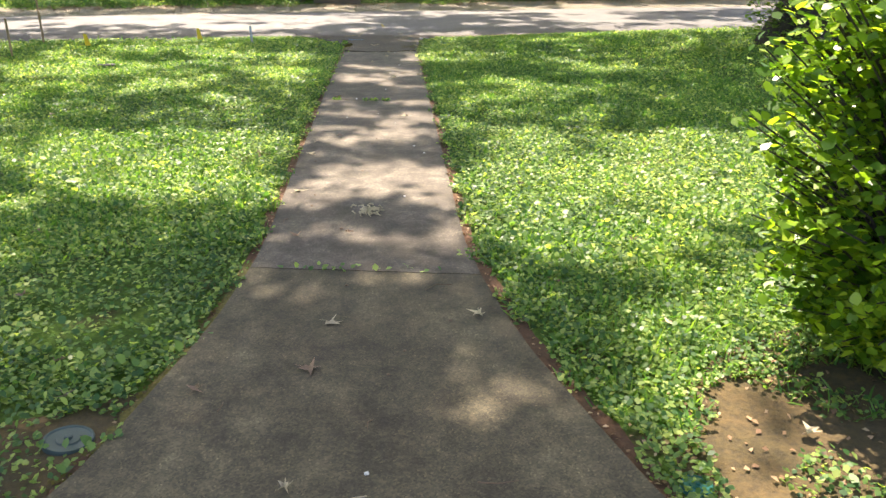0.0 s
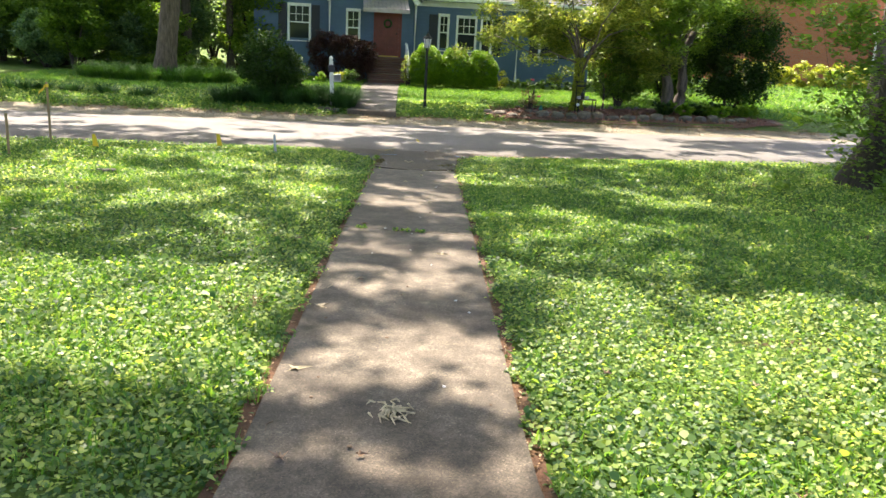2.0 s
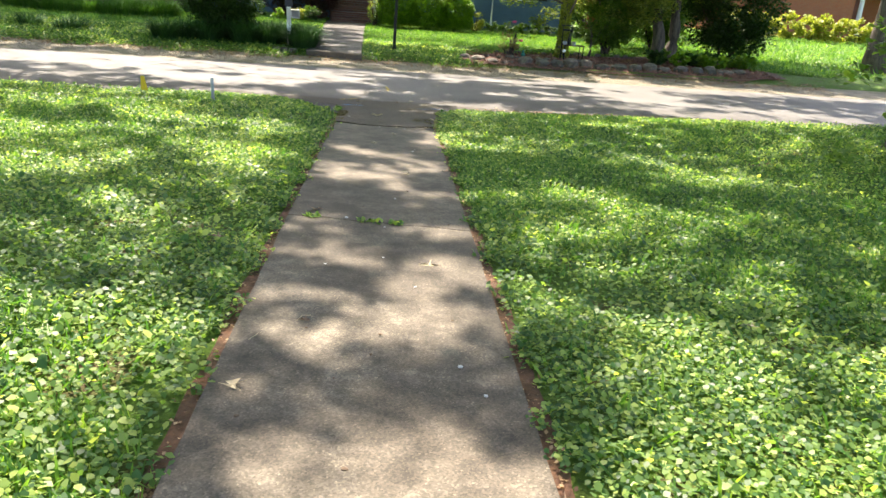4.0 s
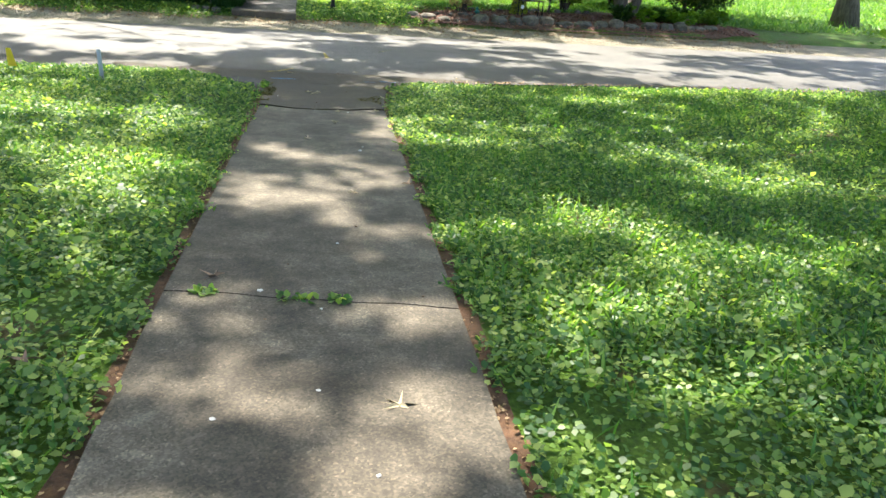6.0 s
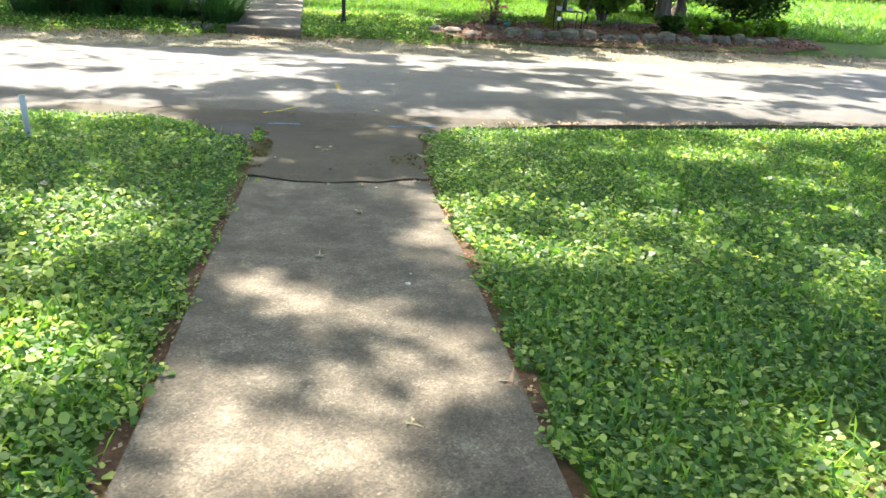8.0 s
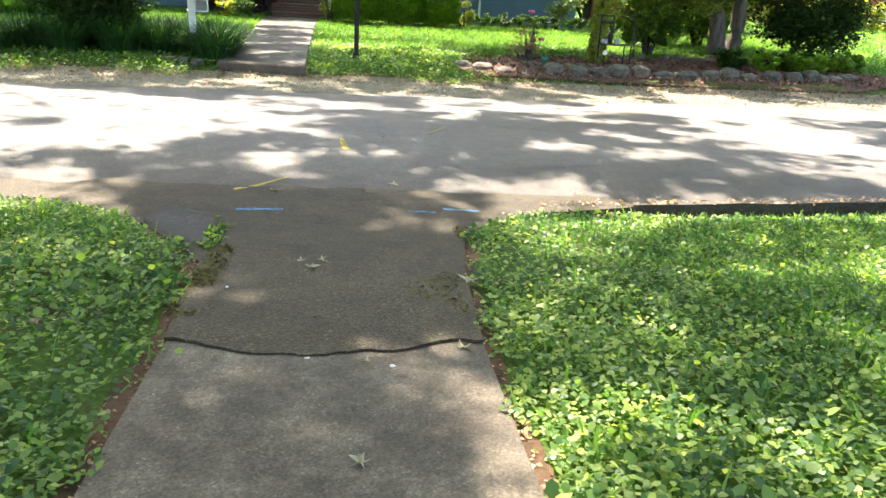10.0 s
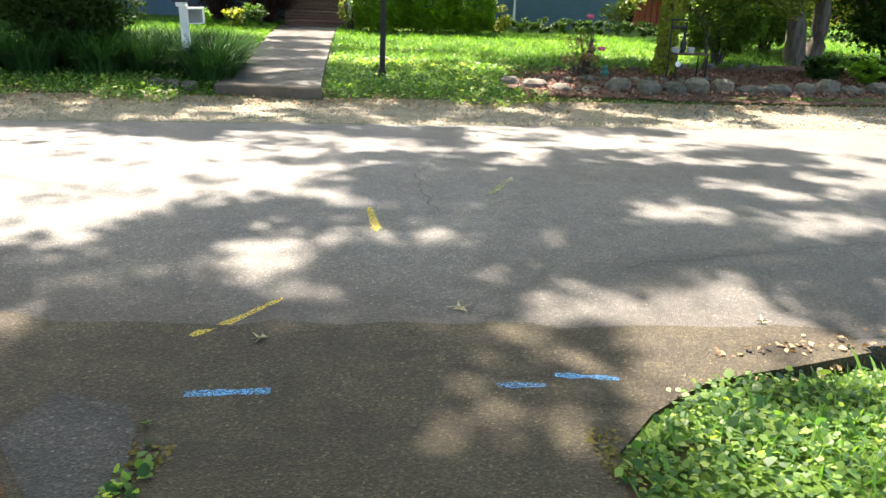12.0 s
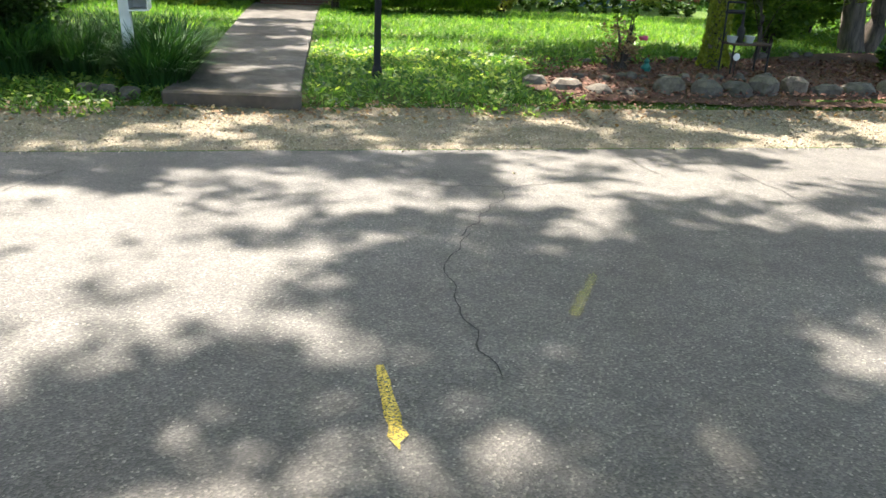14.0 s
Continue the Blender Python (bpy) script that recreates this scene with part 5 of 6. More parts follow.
def lamp_post():
    x, y = 0.11, 23.42
    t = thing("lamp_post", "black lamp post with a glass lantern on the far lawn", "street lamp", at=(x, y, gz(x, y)))
    bm = bmesh.new()
    lathe(bm, [(0.055, -0.1), (0.055, 0.1), (0.04, 0.14), (0.036, 1.62), (0.05, 1.66), (0.03, 1.7)], 12)
    part("post", bm, M_BLACK, t)
    bm = bmesh.new()
    box(bm, (-0.17, -0.012, 1.45), (0.17, 0.012, 1.47), 0.004)
    part("crossbar", bm, M_BLACK, t)
    bm = bmesh.new()
    lathe(bm, [(0.065, 1.71), (0.115, 1.96)], 6)
    part("lantern_glass", bm, M_LENS, t, "clear lantern glass")
    bm = bmesh.new()
    for i in range(6):
        a = 2 * math.pi * i / 6
        tube(bm, [(0.068 * math.cos(a), 0.068 * math.sin(a), 1.7), (0.12 * math.cos(a), 0.12 * math.sin(a), 1.97)], [0.007, 0.007], 5)
    part("lantern_frame", bm, M_BLACK, t)
    bm = bmesh.new()
    lathe(bm, [(0.14, 1.965), (0.13, 1.99), (0.06, 2.05), (0.045, 2.09), (0.02, 2.11), (0.012, 2.15), (0.003, 2.17)], 12)
    part("cap", bm, M_BLACK, t)


lamp_post()


def rock(x, y, sx, sy, sz, seed, z=None):
    bm = bmesh.new()
    bmesh.ops.create_icosphere(bm, subdivisions=2, radius=0.5)
    for v in bm.verts:
        n = 1 + 0.35 * noise.noise(v.co * 2.3 + Vector((seed * 3.7, 0, 0)))
        c = v.co * n
        c = Vector((max(-0.42, min(0.42, c.x)), max(-0.42, min(0.42, c.y)), max(-0.36, min(0.4, c.z))))
        v.co = Vector((c.x * sx, c.y * sy, c.z * sz))
    ob = part("rock", bm, M_ROCK, None, "grey field stone edging the planting bed", smooth=False)
    ob.matrix_basis = pose(x, y + 0.04, (gz(x, y) if z is None else z) + sz * 0.28, 0, 0, seed * 47 % 360 * 0.15)
    return tagged(ob, "", "rock", "stones edging the bed")


RR = random.Random(3)
edge_line = [(1.72, 23.95), (1.98, 23.7), (2.5, 23.55), (3.0, 23.58), (4.0, 23.7), (5.0, 23.88), (6.0, 24.05), (7.0, 24.25), (8.0, 24.45), (8.9, 24.75), (9.3, 25.1)]


def along(line, d):
    for a, b in zip(line, line[1:]):
        L = math.dist(a, b)
        if d <= L:
            return a[0] + (b[0] - a[0]) * d / L, a[1] + (b[1] - a[1]) * d / L
        d -= L
    return line[-1]


d, i = 0.0, 0
while d < 7.7:
    w = RR.uniform(0.24, 0.5)
    x, y = along(edge_line, d + w / 2)
    rock(x, y + RR.uniform(-0.04, 0.04), w * 1.15, RR.uniform(0.3, 0.42), RR.uniform(0.24, 0.4) * (0.8 if d < 1.2 else 1.1), i, 0.02)
    d += w * 1.0
    i += 1
for k in range(16):
    rock(2.3 + 0.28 * k * 0.6 + RR.uniform(-0.1, 0.1), 24.0 + 0.15 * RR.random() + 0.03 * k, RR.uniform(0.1, 0.2), RR.uniform(0.1, 0.2), RR.uniform(0.07, 0.14), 40 + k, 0.12)
for k in range(10):
    rock(2.6 + 0.45 * k + RR.uniform(-0.2, 0.2), 25.3 + 0.32 * k * 0.6 + RR.uniform(-0.1, 0.1), RR.uniform(0.15, 0.3), RR.uniform(0.1, 0.22), 0.12, 60 + k, 0.12)
for x, y in ((-2.35, 22.72), (-2.15, 22.68), (-2.55, 22.75)):
    rock(x, y, 0.24, 0.2, 0.18, int(x * 10) % 7 + 80, 0.06)

# rose bush, bench and small ornaments in the bed
shrub("rose_bush", "thin brownish rose bush with a pink bloom", 2.95, 24.35, 0.7, 0.6, 0.75, M_LITTER, seed=90, per=26, size=0.05, lumps=10)
shrub("rose_leaves", "sparse green rose foliage", 3.05, 24.4, 0.45, 0.4, 0.85, M_CROWN, seed=91, per=16, size=0.05, lumps=7)
for dx, dy, dz in ((0.1, 0, 0.92), (0.3, -0.05, 0.45)):
    bm = bmesh.new()
    for k in range(9):
        a = k * 2.4
        r = 0.02 + 0.004 * k
        bmesh.ops.create_uvsphere(bm, u_segments=6, v_segments=4, radius=0.024, matrix=Matrix.Translation((r * math.cos(a), r * math.sin(a), 0.01 * math.sin(a * 2))))
    bm2 = part("rose_bloom", bm, M_PINK, None, "pink rose bloom on the bush")
    bm2.location = (2.95 + dx, deep(24.35) + dy, gz(2.95, 24.35) + dz)
    tagged(bm2, "", "flower")


def bench():
    x, y = 4.6, 24.45
    t = thing("garden_bench", "small dark weathered metal and wood garden bench holding pots", "bench", at=(x, y, gz(x, y) + 0.02), rz=10)
    bm = bmesh.new()
    for k in range(4):
        box(bm, (-0.28, -0.14 + 0.075 * k, 0.4), (0.3, -0.08 + 0.075 * k, 0.425), 0.004)
    part("seat", bm, mat_plain("dark_old_wood", (0.06, 0.035, 0.025), 0.8), t)
    for sx in (-0.26, 0.28):
        for sy in (-0.12, 0.14):
            bm = bmesh.new()
            tube(bm, [(sx, sy, -0.03), (sx, sy, 0.4)], [0.014, 0.014], 6)
            part("leg", bm, M_BLACK, t)
    bm = bmesh.new()
    for sx in (-0.26, 0.0):
        tube(bm, [(sx, 0.14, 0.4), (sx, 0.16, 0.92)], [0.014, 0.012], 6)
    tube(bm, [(-0.26, 0.16, 0.92), (0.0, 0.16, 0.92)], [0.016, 0.016], 6)
    tube(bm, [(-0.26, 0.16, 0.8), (0.0, 0.16, 0.8)], [0.03, 0.03], 6)
    part("backrest", bm, M_BLACK, t)
    for k, (dx, h, m_, nm, lb) in enumerate(((-0.1, 0.3, M_BLACK, "bottle", "dark glass bottle on the bench"), (0.02, 0.09, M_PIPE, "pot", "small pale pot on the bench"), (-0.2, 0.08, M_PIPE, "pot", "small pale pot on the bench"))):
        bm = bmesh.new()
        lathe(bm, [(0.035, 0), (0.05, h * 0.2), (0.05, h * 0.55), (0.018, h * 0.75), (0.018, h)] if nm == "bottle" else [(0.05, 0), (0.07, h), (0.06, h), (0.05, h * 0.5)], 12)
        o = part(nm, bm, m_, None, lb)
        o.location = (x + dx, deep(y) - 0.02, gz(x, y) + 0.445)
        tagged(o, "", nm)


bench()
bm = bmesh.new()
tube(bm, [(0, 0, -0.05), (0, 0, 0.28)], [0.006, 0.006], 5)
sg = thing("plant_marker", "small round white plant marker on a stake in the mulch", "plant marker", at=(4.32, 24.05, gz(4.32, 24.05)))
part("stake", bm, M_BLACK, sg)
bm = bmesh.new()
lathe(bm, [(0.042, -0.008), (0.046, 0), (0.042, 0.008)], 14)
o = part("disc", bm, M_WHITE, sg)
o.matrix_basis = pose(0, -0.01, 0.3, 90)
bm = bmesh.new()
lathe(bm, [(0.05, 0), (0.075, 0.07), (0.03, 0.12), (0.04, 0.15), (0.01, 0.19)], 12)
o = part("garden_ornament", bm, M_TEAL, None, "small teal glazed ornament near the roses")
o.location = (3.35, deep(24.35), gz(3.35, 24.35) + 0.01)
tagged(o, "", "ornament")

# red wooden playhouse glimpsed behind the trees
ph = thing("shed", "small red wooden shed glimpsed through the trees", "shed", at=(9.6, 40.5, gz(9.6, 40.5)))
bm = bmesh.new()
for k in range(9):
    box(bm, (-0.9 + 0.2 * k, -0.6, 0), (-0.72 + 0.2 * k, -0.56, 1.5), 0.01)
part("board_wall", bm, mat_plain("red_stained_boards", (0.45, 0.1, 0.04), 0.7), ph)
bm = bmesh.new()
box(bm, (-0.9, -0.55, 0), (0.88, 0.6, 1.45))
part("body", bm, M_BARKD, ph)


def wood_stake(x, y, h, label, ribbon=False):
    t = thing("survey_stake", label, "stake", at=(x, y, gz(x, y)), rz=17 * x)
    bm = bmesh.new()
    box(bm, (-0.02, -0.01, -0.1), (0.02, 0.01, h), 0.003)
    part("stake", bm, M_WOOD, t)
    if ribbon:
        bm = bmesh.new()
        prev = None
        for k in range(9):
            p = (0.03 * k * 0.9, -0.013 - 0.01 * math.sin(k * 1.3), h - 0.03 - 0.016 * k)
            a, b = bm.verts.new(p), bm.verts.new((p[0], p[1] + 0.006, p[2] - 0.035))
            if prev:
                bm.faces.new((prev[0], a, b, prev[1]))
            prev = (a, b)
        box(bm, (-0.024, -0.014, h - 0.08), (0.024, 0.014, h - 0.03))
        part("ribbon", bm, M_YELLOW, t, "yellow marking ribbon")


wood_stake(-5.93, 14.6, 0.98, "wooden survey stake with a yellow ribbon near the street", True)
wood_stake(-5.75, 12.9, 0.6, "wooden survey stake in the lawn")
for x, y in ((-4.95, 13.85), (-3.3, 14.8)):
    t = thing("marker_flag", "small yellow marker flag in the grass", "flag", at=(x, y, gz(x, y)))
    bm = bmesh.new()
    tube(bm, [(0, 0, -0.05), (0.01, 0, 0.27)], [0.003, 0.003], 5)
    part("wire", bm, M_BLACK, t)
    bm = bmesh.new()
    box(bm, (0.0, -0.003, 0.08), (0.09, 0.0, 0.27), 0.001)
    for v in bm.verts:
        v.co.y += 0.02 * math.sin(v.co.z * 40)
        v.co.x *= 0.5 + 0.5 * (0.29 - v.co.z) / 0.21
    part("flag", bm, M_YELLOW, t)
t = thing("marker_pipe", "grey plastic pipe standing in the clover near the street", "pipe", at=(-2.28, 14.5, gz(-2.28, 14.5)))
bm = bmesh.new()
lathe(bm, [(0.022, -0.1), (0.022, 0.34), (0.017, 0.345), (0.016, 0.3)], 14)
part("pipe", bm, M_PIPE, t, smooth=True)
t.rotation_euler = (0, radians(-3), 0)
bm = bmesh.new()
box(bm, (-0.12, -0.055, 0), (0.12, 0.055, 0.06), 0.006)
o = part("loose_brick", bm, M_ROCK, None, "grey weathered brick lying in the clover")
o.matrix_basis = pose(-3.85, 11.5, gz(-3.85, 11.5) + 0.01, 0, 0, 12)
tagged(o, "", "brick")


def utility_cover(x, y, r, material, label, name):
    t = thing(name, label, "utility cover", at=(x, y, gz(x, y) + 0.012))
    t.rotation_euler = (radians(-3), radians(4), 0)
    bm = bmesh.new()
    lathe(bm, [(r, -0.03), (r, 0.0), (r * 0.97, 0.008), (r * 0.9, 0.008), (r * 0.86, 0.003), (r * 0.5, 0.003), (r * 0.46, 0.008), (r * 0.2, 0.008)], 36)
    part("lid", bm, material, t)
    bm = bmesh.new()
    lathe(bm, [(r * 0.16, 0.0), (r * 0.16, 0.016), (r * 0.1, 0.019), (r * 0.03, 0.019)], 14)
    part("lid_knob", bm, material, t)


utility_cover(-1.05, 2.32, 0.093, M_COVER, "round grey-green utility cover lid in the clover", "utility_cover")
utility_cover(1.22, 1.93, 0.058, M_TEAL, "small teal cleanout cap in bare soil", "cleanout_cap")


# ---- paint, cracks and patches on the paving ----
def decal(name, pts, w, material, label, lift, zf, seed=0, jag=0):
    """A thin paint or tar stroke with a broken edge along pts."""
    bm = bmesh.new()
    line = [Vector((*p, 0)) for p in pts]
    L = sum((b - a).length for a, b in zip(line, line[1:]))
    n = max(3, int(L / 0.05))
    prev = None
    for k in range(n + 1):
        x, y = along([(p.x, p.y) for p in line], L * k / n * 0.9999)
        x2, y2 = along([(p.x, p.y) for p in line], min(L, L * k / n + 0.02) * 0.9999)
        dx, dy = x2 - x, y2 - y
        q = math.hypot(dx, dy) or 1
        nx, ny = (-dy / q, dx / q) if q < 1 else (0, 1)
        ww = w * (0.75 + 0.7 * noise.noise((x * 14, y * 14, seed))) * (0.65 if k in (0, n) else 1)
        j = (jag or w * 0.1) * noise.noise((x * 7, y * 7, seed + 4))
        a = bm.verts.new((x + nx * (ww / 2 + j), y + ny * (ww / 2 + j), 0))
        b = bm.verts.new((x - nx * (ww / 2 - j), y - ny * (ww / 2 - j), 0))
        a.co.z, b.co.z = float(zf(a.co.x, a.co.y)) + lift, float(zf(b.co.x, b.co.y)) + lift
        if prev:
            bm.faces.new((prev[0], prev[1], b, a))
        prev = (a, b)
    bmesh.ops.recalc_face_normals(bm, faces=bm.faces[:])
    for f in bm.faces:
        if f.normal.z < 0:
            f.normal_flip()
    return tagged(part(name, bm, material), label, "", "", "structure")


def top_z(x, y):
    a = float(apron_z(x, y)) if y < 16.3 and -2.6 < x < 2.4 else -1
    return max(a, float(road_z(x, y)))


decal("paint_mark", [(-0.72, 16.2), (-0.4, 16.64)], 0.055, M_PAINTY, "yellow sprayed utility line on the asphalt", 0.005, top_z, 1)
decal("paint_mark", [(-0.02, 18.1), (0.03, 17.64)], 0.062, M_PAINTY, "short yellow sprayed utility mark on the street", 0.005, top_z, 2)
decal("paint_mark", [(0.82, 18.49), (1.05, 18.94)], 0.07, mat_spray("faded_yellow_paint", (0.34, 0.31, 0.1), 0.42), "faded yellow sprayed mark on the street", 0.005, top_z, 3)
decal("paint_mark", [(-0.64, 15.73), (-0.35, 15.75)], 0.06, M_PAINTB, "short blue sprayed utility mark", 0.005, top_z, 4)
decal("paint_mark", [(0.46, 15.8), (0.64, 15.8)], 0.065, mat_spray("faded_blue_paint", (0.13, 0.27, 0.46), 0.55), "faded blue sprayed utility mark", 0.005, top_z, 5)
decal("paint_mark", [(0.69, 15.88), (0.93, 15.85)], 0.05, M_PAINTB, "short blue sprayed utility mark", 0.005, top_z, 6)
CR = [[(0.5, 19.45), (0.36, 19.1), (0.33, 18.8), (0.36, 18.34), (0.42, 18.0)], [(0.45, 19.4), (0.91, 20.29), (0.19, 20.33)], [(0.91, 20.29), (1.53, 20.49)], [(1.99, 21.3), (2.11, 20.62)], [(2.7, 21.3), (2.9, 19.68), (3.4, 19.0)],
      [(1.3, 17.1), (2.2, 17.35), (3.2, 17.6)], [(-2.2, 20.0), (-2.0, 20.5)]]
for k, c in enumerate(CR):
    decal("road_crack", c, 0.009, M_TAR, "dark hairline crack in the street", 0.004, top_z, 10 + k, 0.05)
ragged("asphalt_patch", [(-0.7, 14.85), (-0.95, 15.15), (-1.15, 15.48), (-1.05, 15.75), (-0.8, 15.65), (-0.68, 15.2)], M_PATCH, "darker asphalt patch at the corner of the apron", 0.006, top_z, 0.03)
for fn, sg_, ya, yb in ((walk_left, -1, 2.2, 4.0),):
    pts = [(float(fn(np.array(y))) - 0.02, y) for y in np.linspace(ya, yb, 8)]
    decal("moss_edge", pts, 0.09, M_MOSS, "yellow moss along the walk's edge", 0.03, lambda x, y: gz(x, y), 30)


# ---- fallen leaves, twigs and chips ----
def star_leaf(size, seed, material, name="fallen_leaf"):
    bm = bmesh.new()
    r = random.Random(seed)
    n = 5
    ring = []
    for k in range(n * 2):
        a = 2 * math.pi * (k + r.uniform(-0.35, 0.35)) / (n * 2)
        rr = size * (r.uniform(0.3, 0.66) if k % 2 == 0 else r.uniform(0.09, 0.2))
        ring.append(bm.verts.new((rr * math.cos(a), rr * math.sin(a), (0.004 if k % 3 else 0.016) + 0.03 * r.random() * rr / size)))
    c = bm.verts.new((0, 0, 0.006))
    for k in range(n * 2):
        bm.faces.new((ring[k], ring[(k + 1) % (n * 2)], c))
    tube(bm, [(0, 0, 0.006), (size * 0.3, -size * 0.5, 0.01)], [0.002, 0.001], 4)
    return part(name, bm, material)


def put_leaf(x, y, size, seed, pale=True, where=None):
    z = where if where is not None else (top_z(x, y) if y > 13.8 else gz(0, y) + 0.037)
    ob = star_leaf(size * 0.85, seed, M_DRY if pale else M_DRYB)
    ob.matrix_basis = pose(x, y, z, 4 * math.sin(seed), 5 * math.cos(seed), seed * 73 % 360)
    return tagged(ob, "pale curled fallen leaf on the paving" if pale else "brown curled fallen leaf", "fallen leaf", "fallen leaves")


LV = [(-0.13, 3.17, 0.13, 1), (0.59, 3.23, 0.12, 1), (-0.19, 2.75, 0.14, 0), (-0.5, 5.31, 0.17, 1), (-0.5, 6.35, 0.12, 1), (0.62, 5.68, 0.09, 0), (-0.2, 1.95, 0.09, 1), (0.3, 7.91, 0.13, 1), (-0.42, 8.98, 0.16, 0), (0.21, 10.41, 0.1, 1),
      (-0.1, 11.9, 0.08, 1), (0.12, 12.7, 0.08, 1), (0.58, 10.66, 0.13, 0), (-0.11, 14.53, 0.12, 1), (-0.06, 14.66, 0.09, 1), (-0.17, 14.64, 0.08, 1), (0.66, 14.36, 0.14, 1), (0.4, 16.54, 0.13, 1), (-0.44, 16.19, 0.1, 1), (0.17, 16.27, 0.07, 0),
      (1.75, 16.39, 0.09, 1), (0.52, 13.56, 0.1, 1), (0.15, 13.42, 0.07, 1), (1.0, 20.6, 0.05, 1), (-0.64, 2.6, 0.09, 0), (-0.1, 4.4, 0.08, 0), (-0.42, 4.35, 0.1, 0), (-0.3, 7.0, 0.07, 0)]
for i, (x, y, s, pale) in enumerate(LV):
    put_leaf(x, y, s, i + 1, bool(pale))
for i in range(46):
    x, y = RR.choice([RR.uniform(-5, -0.9), RR.uniform(0.9, 5.5)]), RR.uniform(2.2, 15)
    put_leaf(x, y, RR.uniform(0.06, 0.13), 200 + i, RR.random() < 0.35, gz(x, y) + 0.045)
for i, (x, y) in enumerate(((-1.15, 2.6), (1.05, 3.6), (1.75, 2.2), (2.0, 1.95), (1.5, 3.1), (-1.3, 2.9))):
    put_leaf(x, y, 0.11, 300 + i, i % 2 == 0, gz(x, y) + 0.03)
t = thing("leaf_pile", "little heap of dry pale catkins and twigs on the walk", "leaf pile", at=(0.02, 4.83, gz(0, 4.83) + 0.037))
bm = bmesh.new()
for k in range(34):
    a, r0 = RR.uniform(0, 6.28), abs(RR.gauss(0, 0.06))
    L, b = RR.uniform(0.03, 0.11), RR.uniform(0, 6.28)
    p = (r0 * math.cos(a), r0 * math.sin(a), 0.006 + 0.02 * RR.random())
    tube(bm, [p, (p[0] + L / 2 * math.cos(b), p[1] + L / 2 * math.sin(b), p[2] + 0.008), (p[0] + L * math.cos(b + 0.3), p[1] + L * math.sin(b + 0.3), max(0.004, p[2] - 0.004))], [0.005, 0.006, 0.002], 5)
part("heap", bm, M_DRY, t)
for i in range(44):
    y = RR.uniform(1.6, 15.0)
    x = RR.uniform(-0.5, 0.5)
    bm = bmesh.new()
    bmesh.ops.create_icosphere(bm, subdivisions=1, radius=RR.uniform(0.006, 0.014))
    for v in bm.verts:
        v.co.z *= 0.5
        v.co += Vector((RR.uniform(-1, 1), RR.uniform(-1, 1), 0)) * 0.002
    o = part("stone_chip", bm, M_CHIP if i % 3 == 0 else M_TWIG, None, "pale stone chip on the walk" if i % 3 == 0 else "dark seed husk on the walk")
    o.location = (x, y, (top_z(x, y) if y > 13.8 else gz(0, y) + 0.037) + 0.004)
    tagged(o, "", "debris", "bits on the walk")
for i in range(16):
    y = RR.uniform(1.8, 9)
    x = RR.choice([RR.uniform(-0.6, 0.6), RR.uniform(1.2, 2.2)])
    a, L = RR.uniform(0, 6.28), RR.uniform(0.05, 0.16)
    bm = bmesh.new()
    tube(bm, [(0, 0, 0), (L / 2 * math.cos(a), L / 2 * math.sin(a), 0.008), (L * math.cos(a + 0.3), L * math.sin(a + 0.3), 0)], [0.003, 0.0025, 0.001], 5)
    o = part("twig", bm, M_TWIG if i % 3 else M_DRY, None, "thin dry twig on the ground")
    o.location = (x, y, gz(0 if abs(x) < 0.7 else x, y) + (0.041 if abs(x) < 0.7 else 0.012))
    tagged(o, "", "twig", "twigs on the ground")

# weeds in the joints
wp = []
wr = np.random.default_rng(8)
for (a, b, y0) in ((-0.45, 0.45, 3.81), (-0.15, 0.05, 8.74), (0.08, 0.16, 8.74), (-0.48, -0.4, 8.74), (-0.72, -0.62, 15.0)):
    n = 26 if y0 < 14 else 90
    xs = wr.uniform(a, b, n)
    yy = y0 + wr.normal(0, 0.02 if y0 < 14 else 0.14, n) - 0.12 * xs
    wp.append(np.stack([xs, yy, np.array([(top_z(p, q) if q > 13.8 else gz(0, q) + 0.037) for p, q in zip(xs, yy)]) + 0.004], 1))
tagged(scatter("joint_weeds", np.concatenate(wp), 0.035, LEAF_OVAL, M_CLOVER, wr, 0.6), "small weeds growing in the walk joints", "", "", "stuff")


def field(x, y, f, seed):
    return 0.5 + 0.25 * (np.sin(x * f + seed + 1.3 * np.sin(y * f * 0.8)) + np.sin(y * f * 1.15 + seed * 2 + 1.2 * np.sin(x * f * 0.7)))


mp = []
for x0, x1, y0, y1, n in ((-0.64, -0.52, 13.8, 14.9, 700), (0.36, 0.6, 13.9, 14.6, 260), (-0.72, -0.6, 14.9, 15.4, 200), (0.7, 0.8, 15.2, 15.5, 120), (-0.98, -0.66, 2.0, 3.6, 600)):
    yy = wr.uniform(y0, y1, n)
    xx = wr.uniform(x0, x1, n) if y0 > 5 else walk_left(yy) - np.abs(wr.normal(0.0, 0.05, n))
    k = field(xx, yy, 9, 2) > 0.45
    xx, yy = xx[k], yy[k]
    mp.append(np.stack([xx, yy, np.array([(top_z(p, q) if q > 13.8 else gz(p, q) + 0.012) for p, q in zip(xx, yy)]) + 0.002], 1))
tagged(scatter("moss", np.concatenate(mp), 0.022, LEAF_DIAMOND, mat_leaf("moss_tuft", [(0.05, 0.045, 0.01), (0.13, 0.105, 0.018)], 0.9, 0.0), wr, 0.1), "yellow-brown moss at the paving edges", "", "", "stuff")


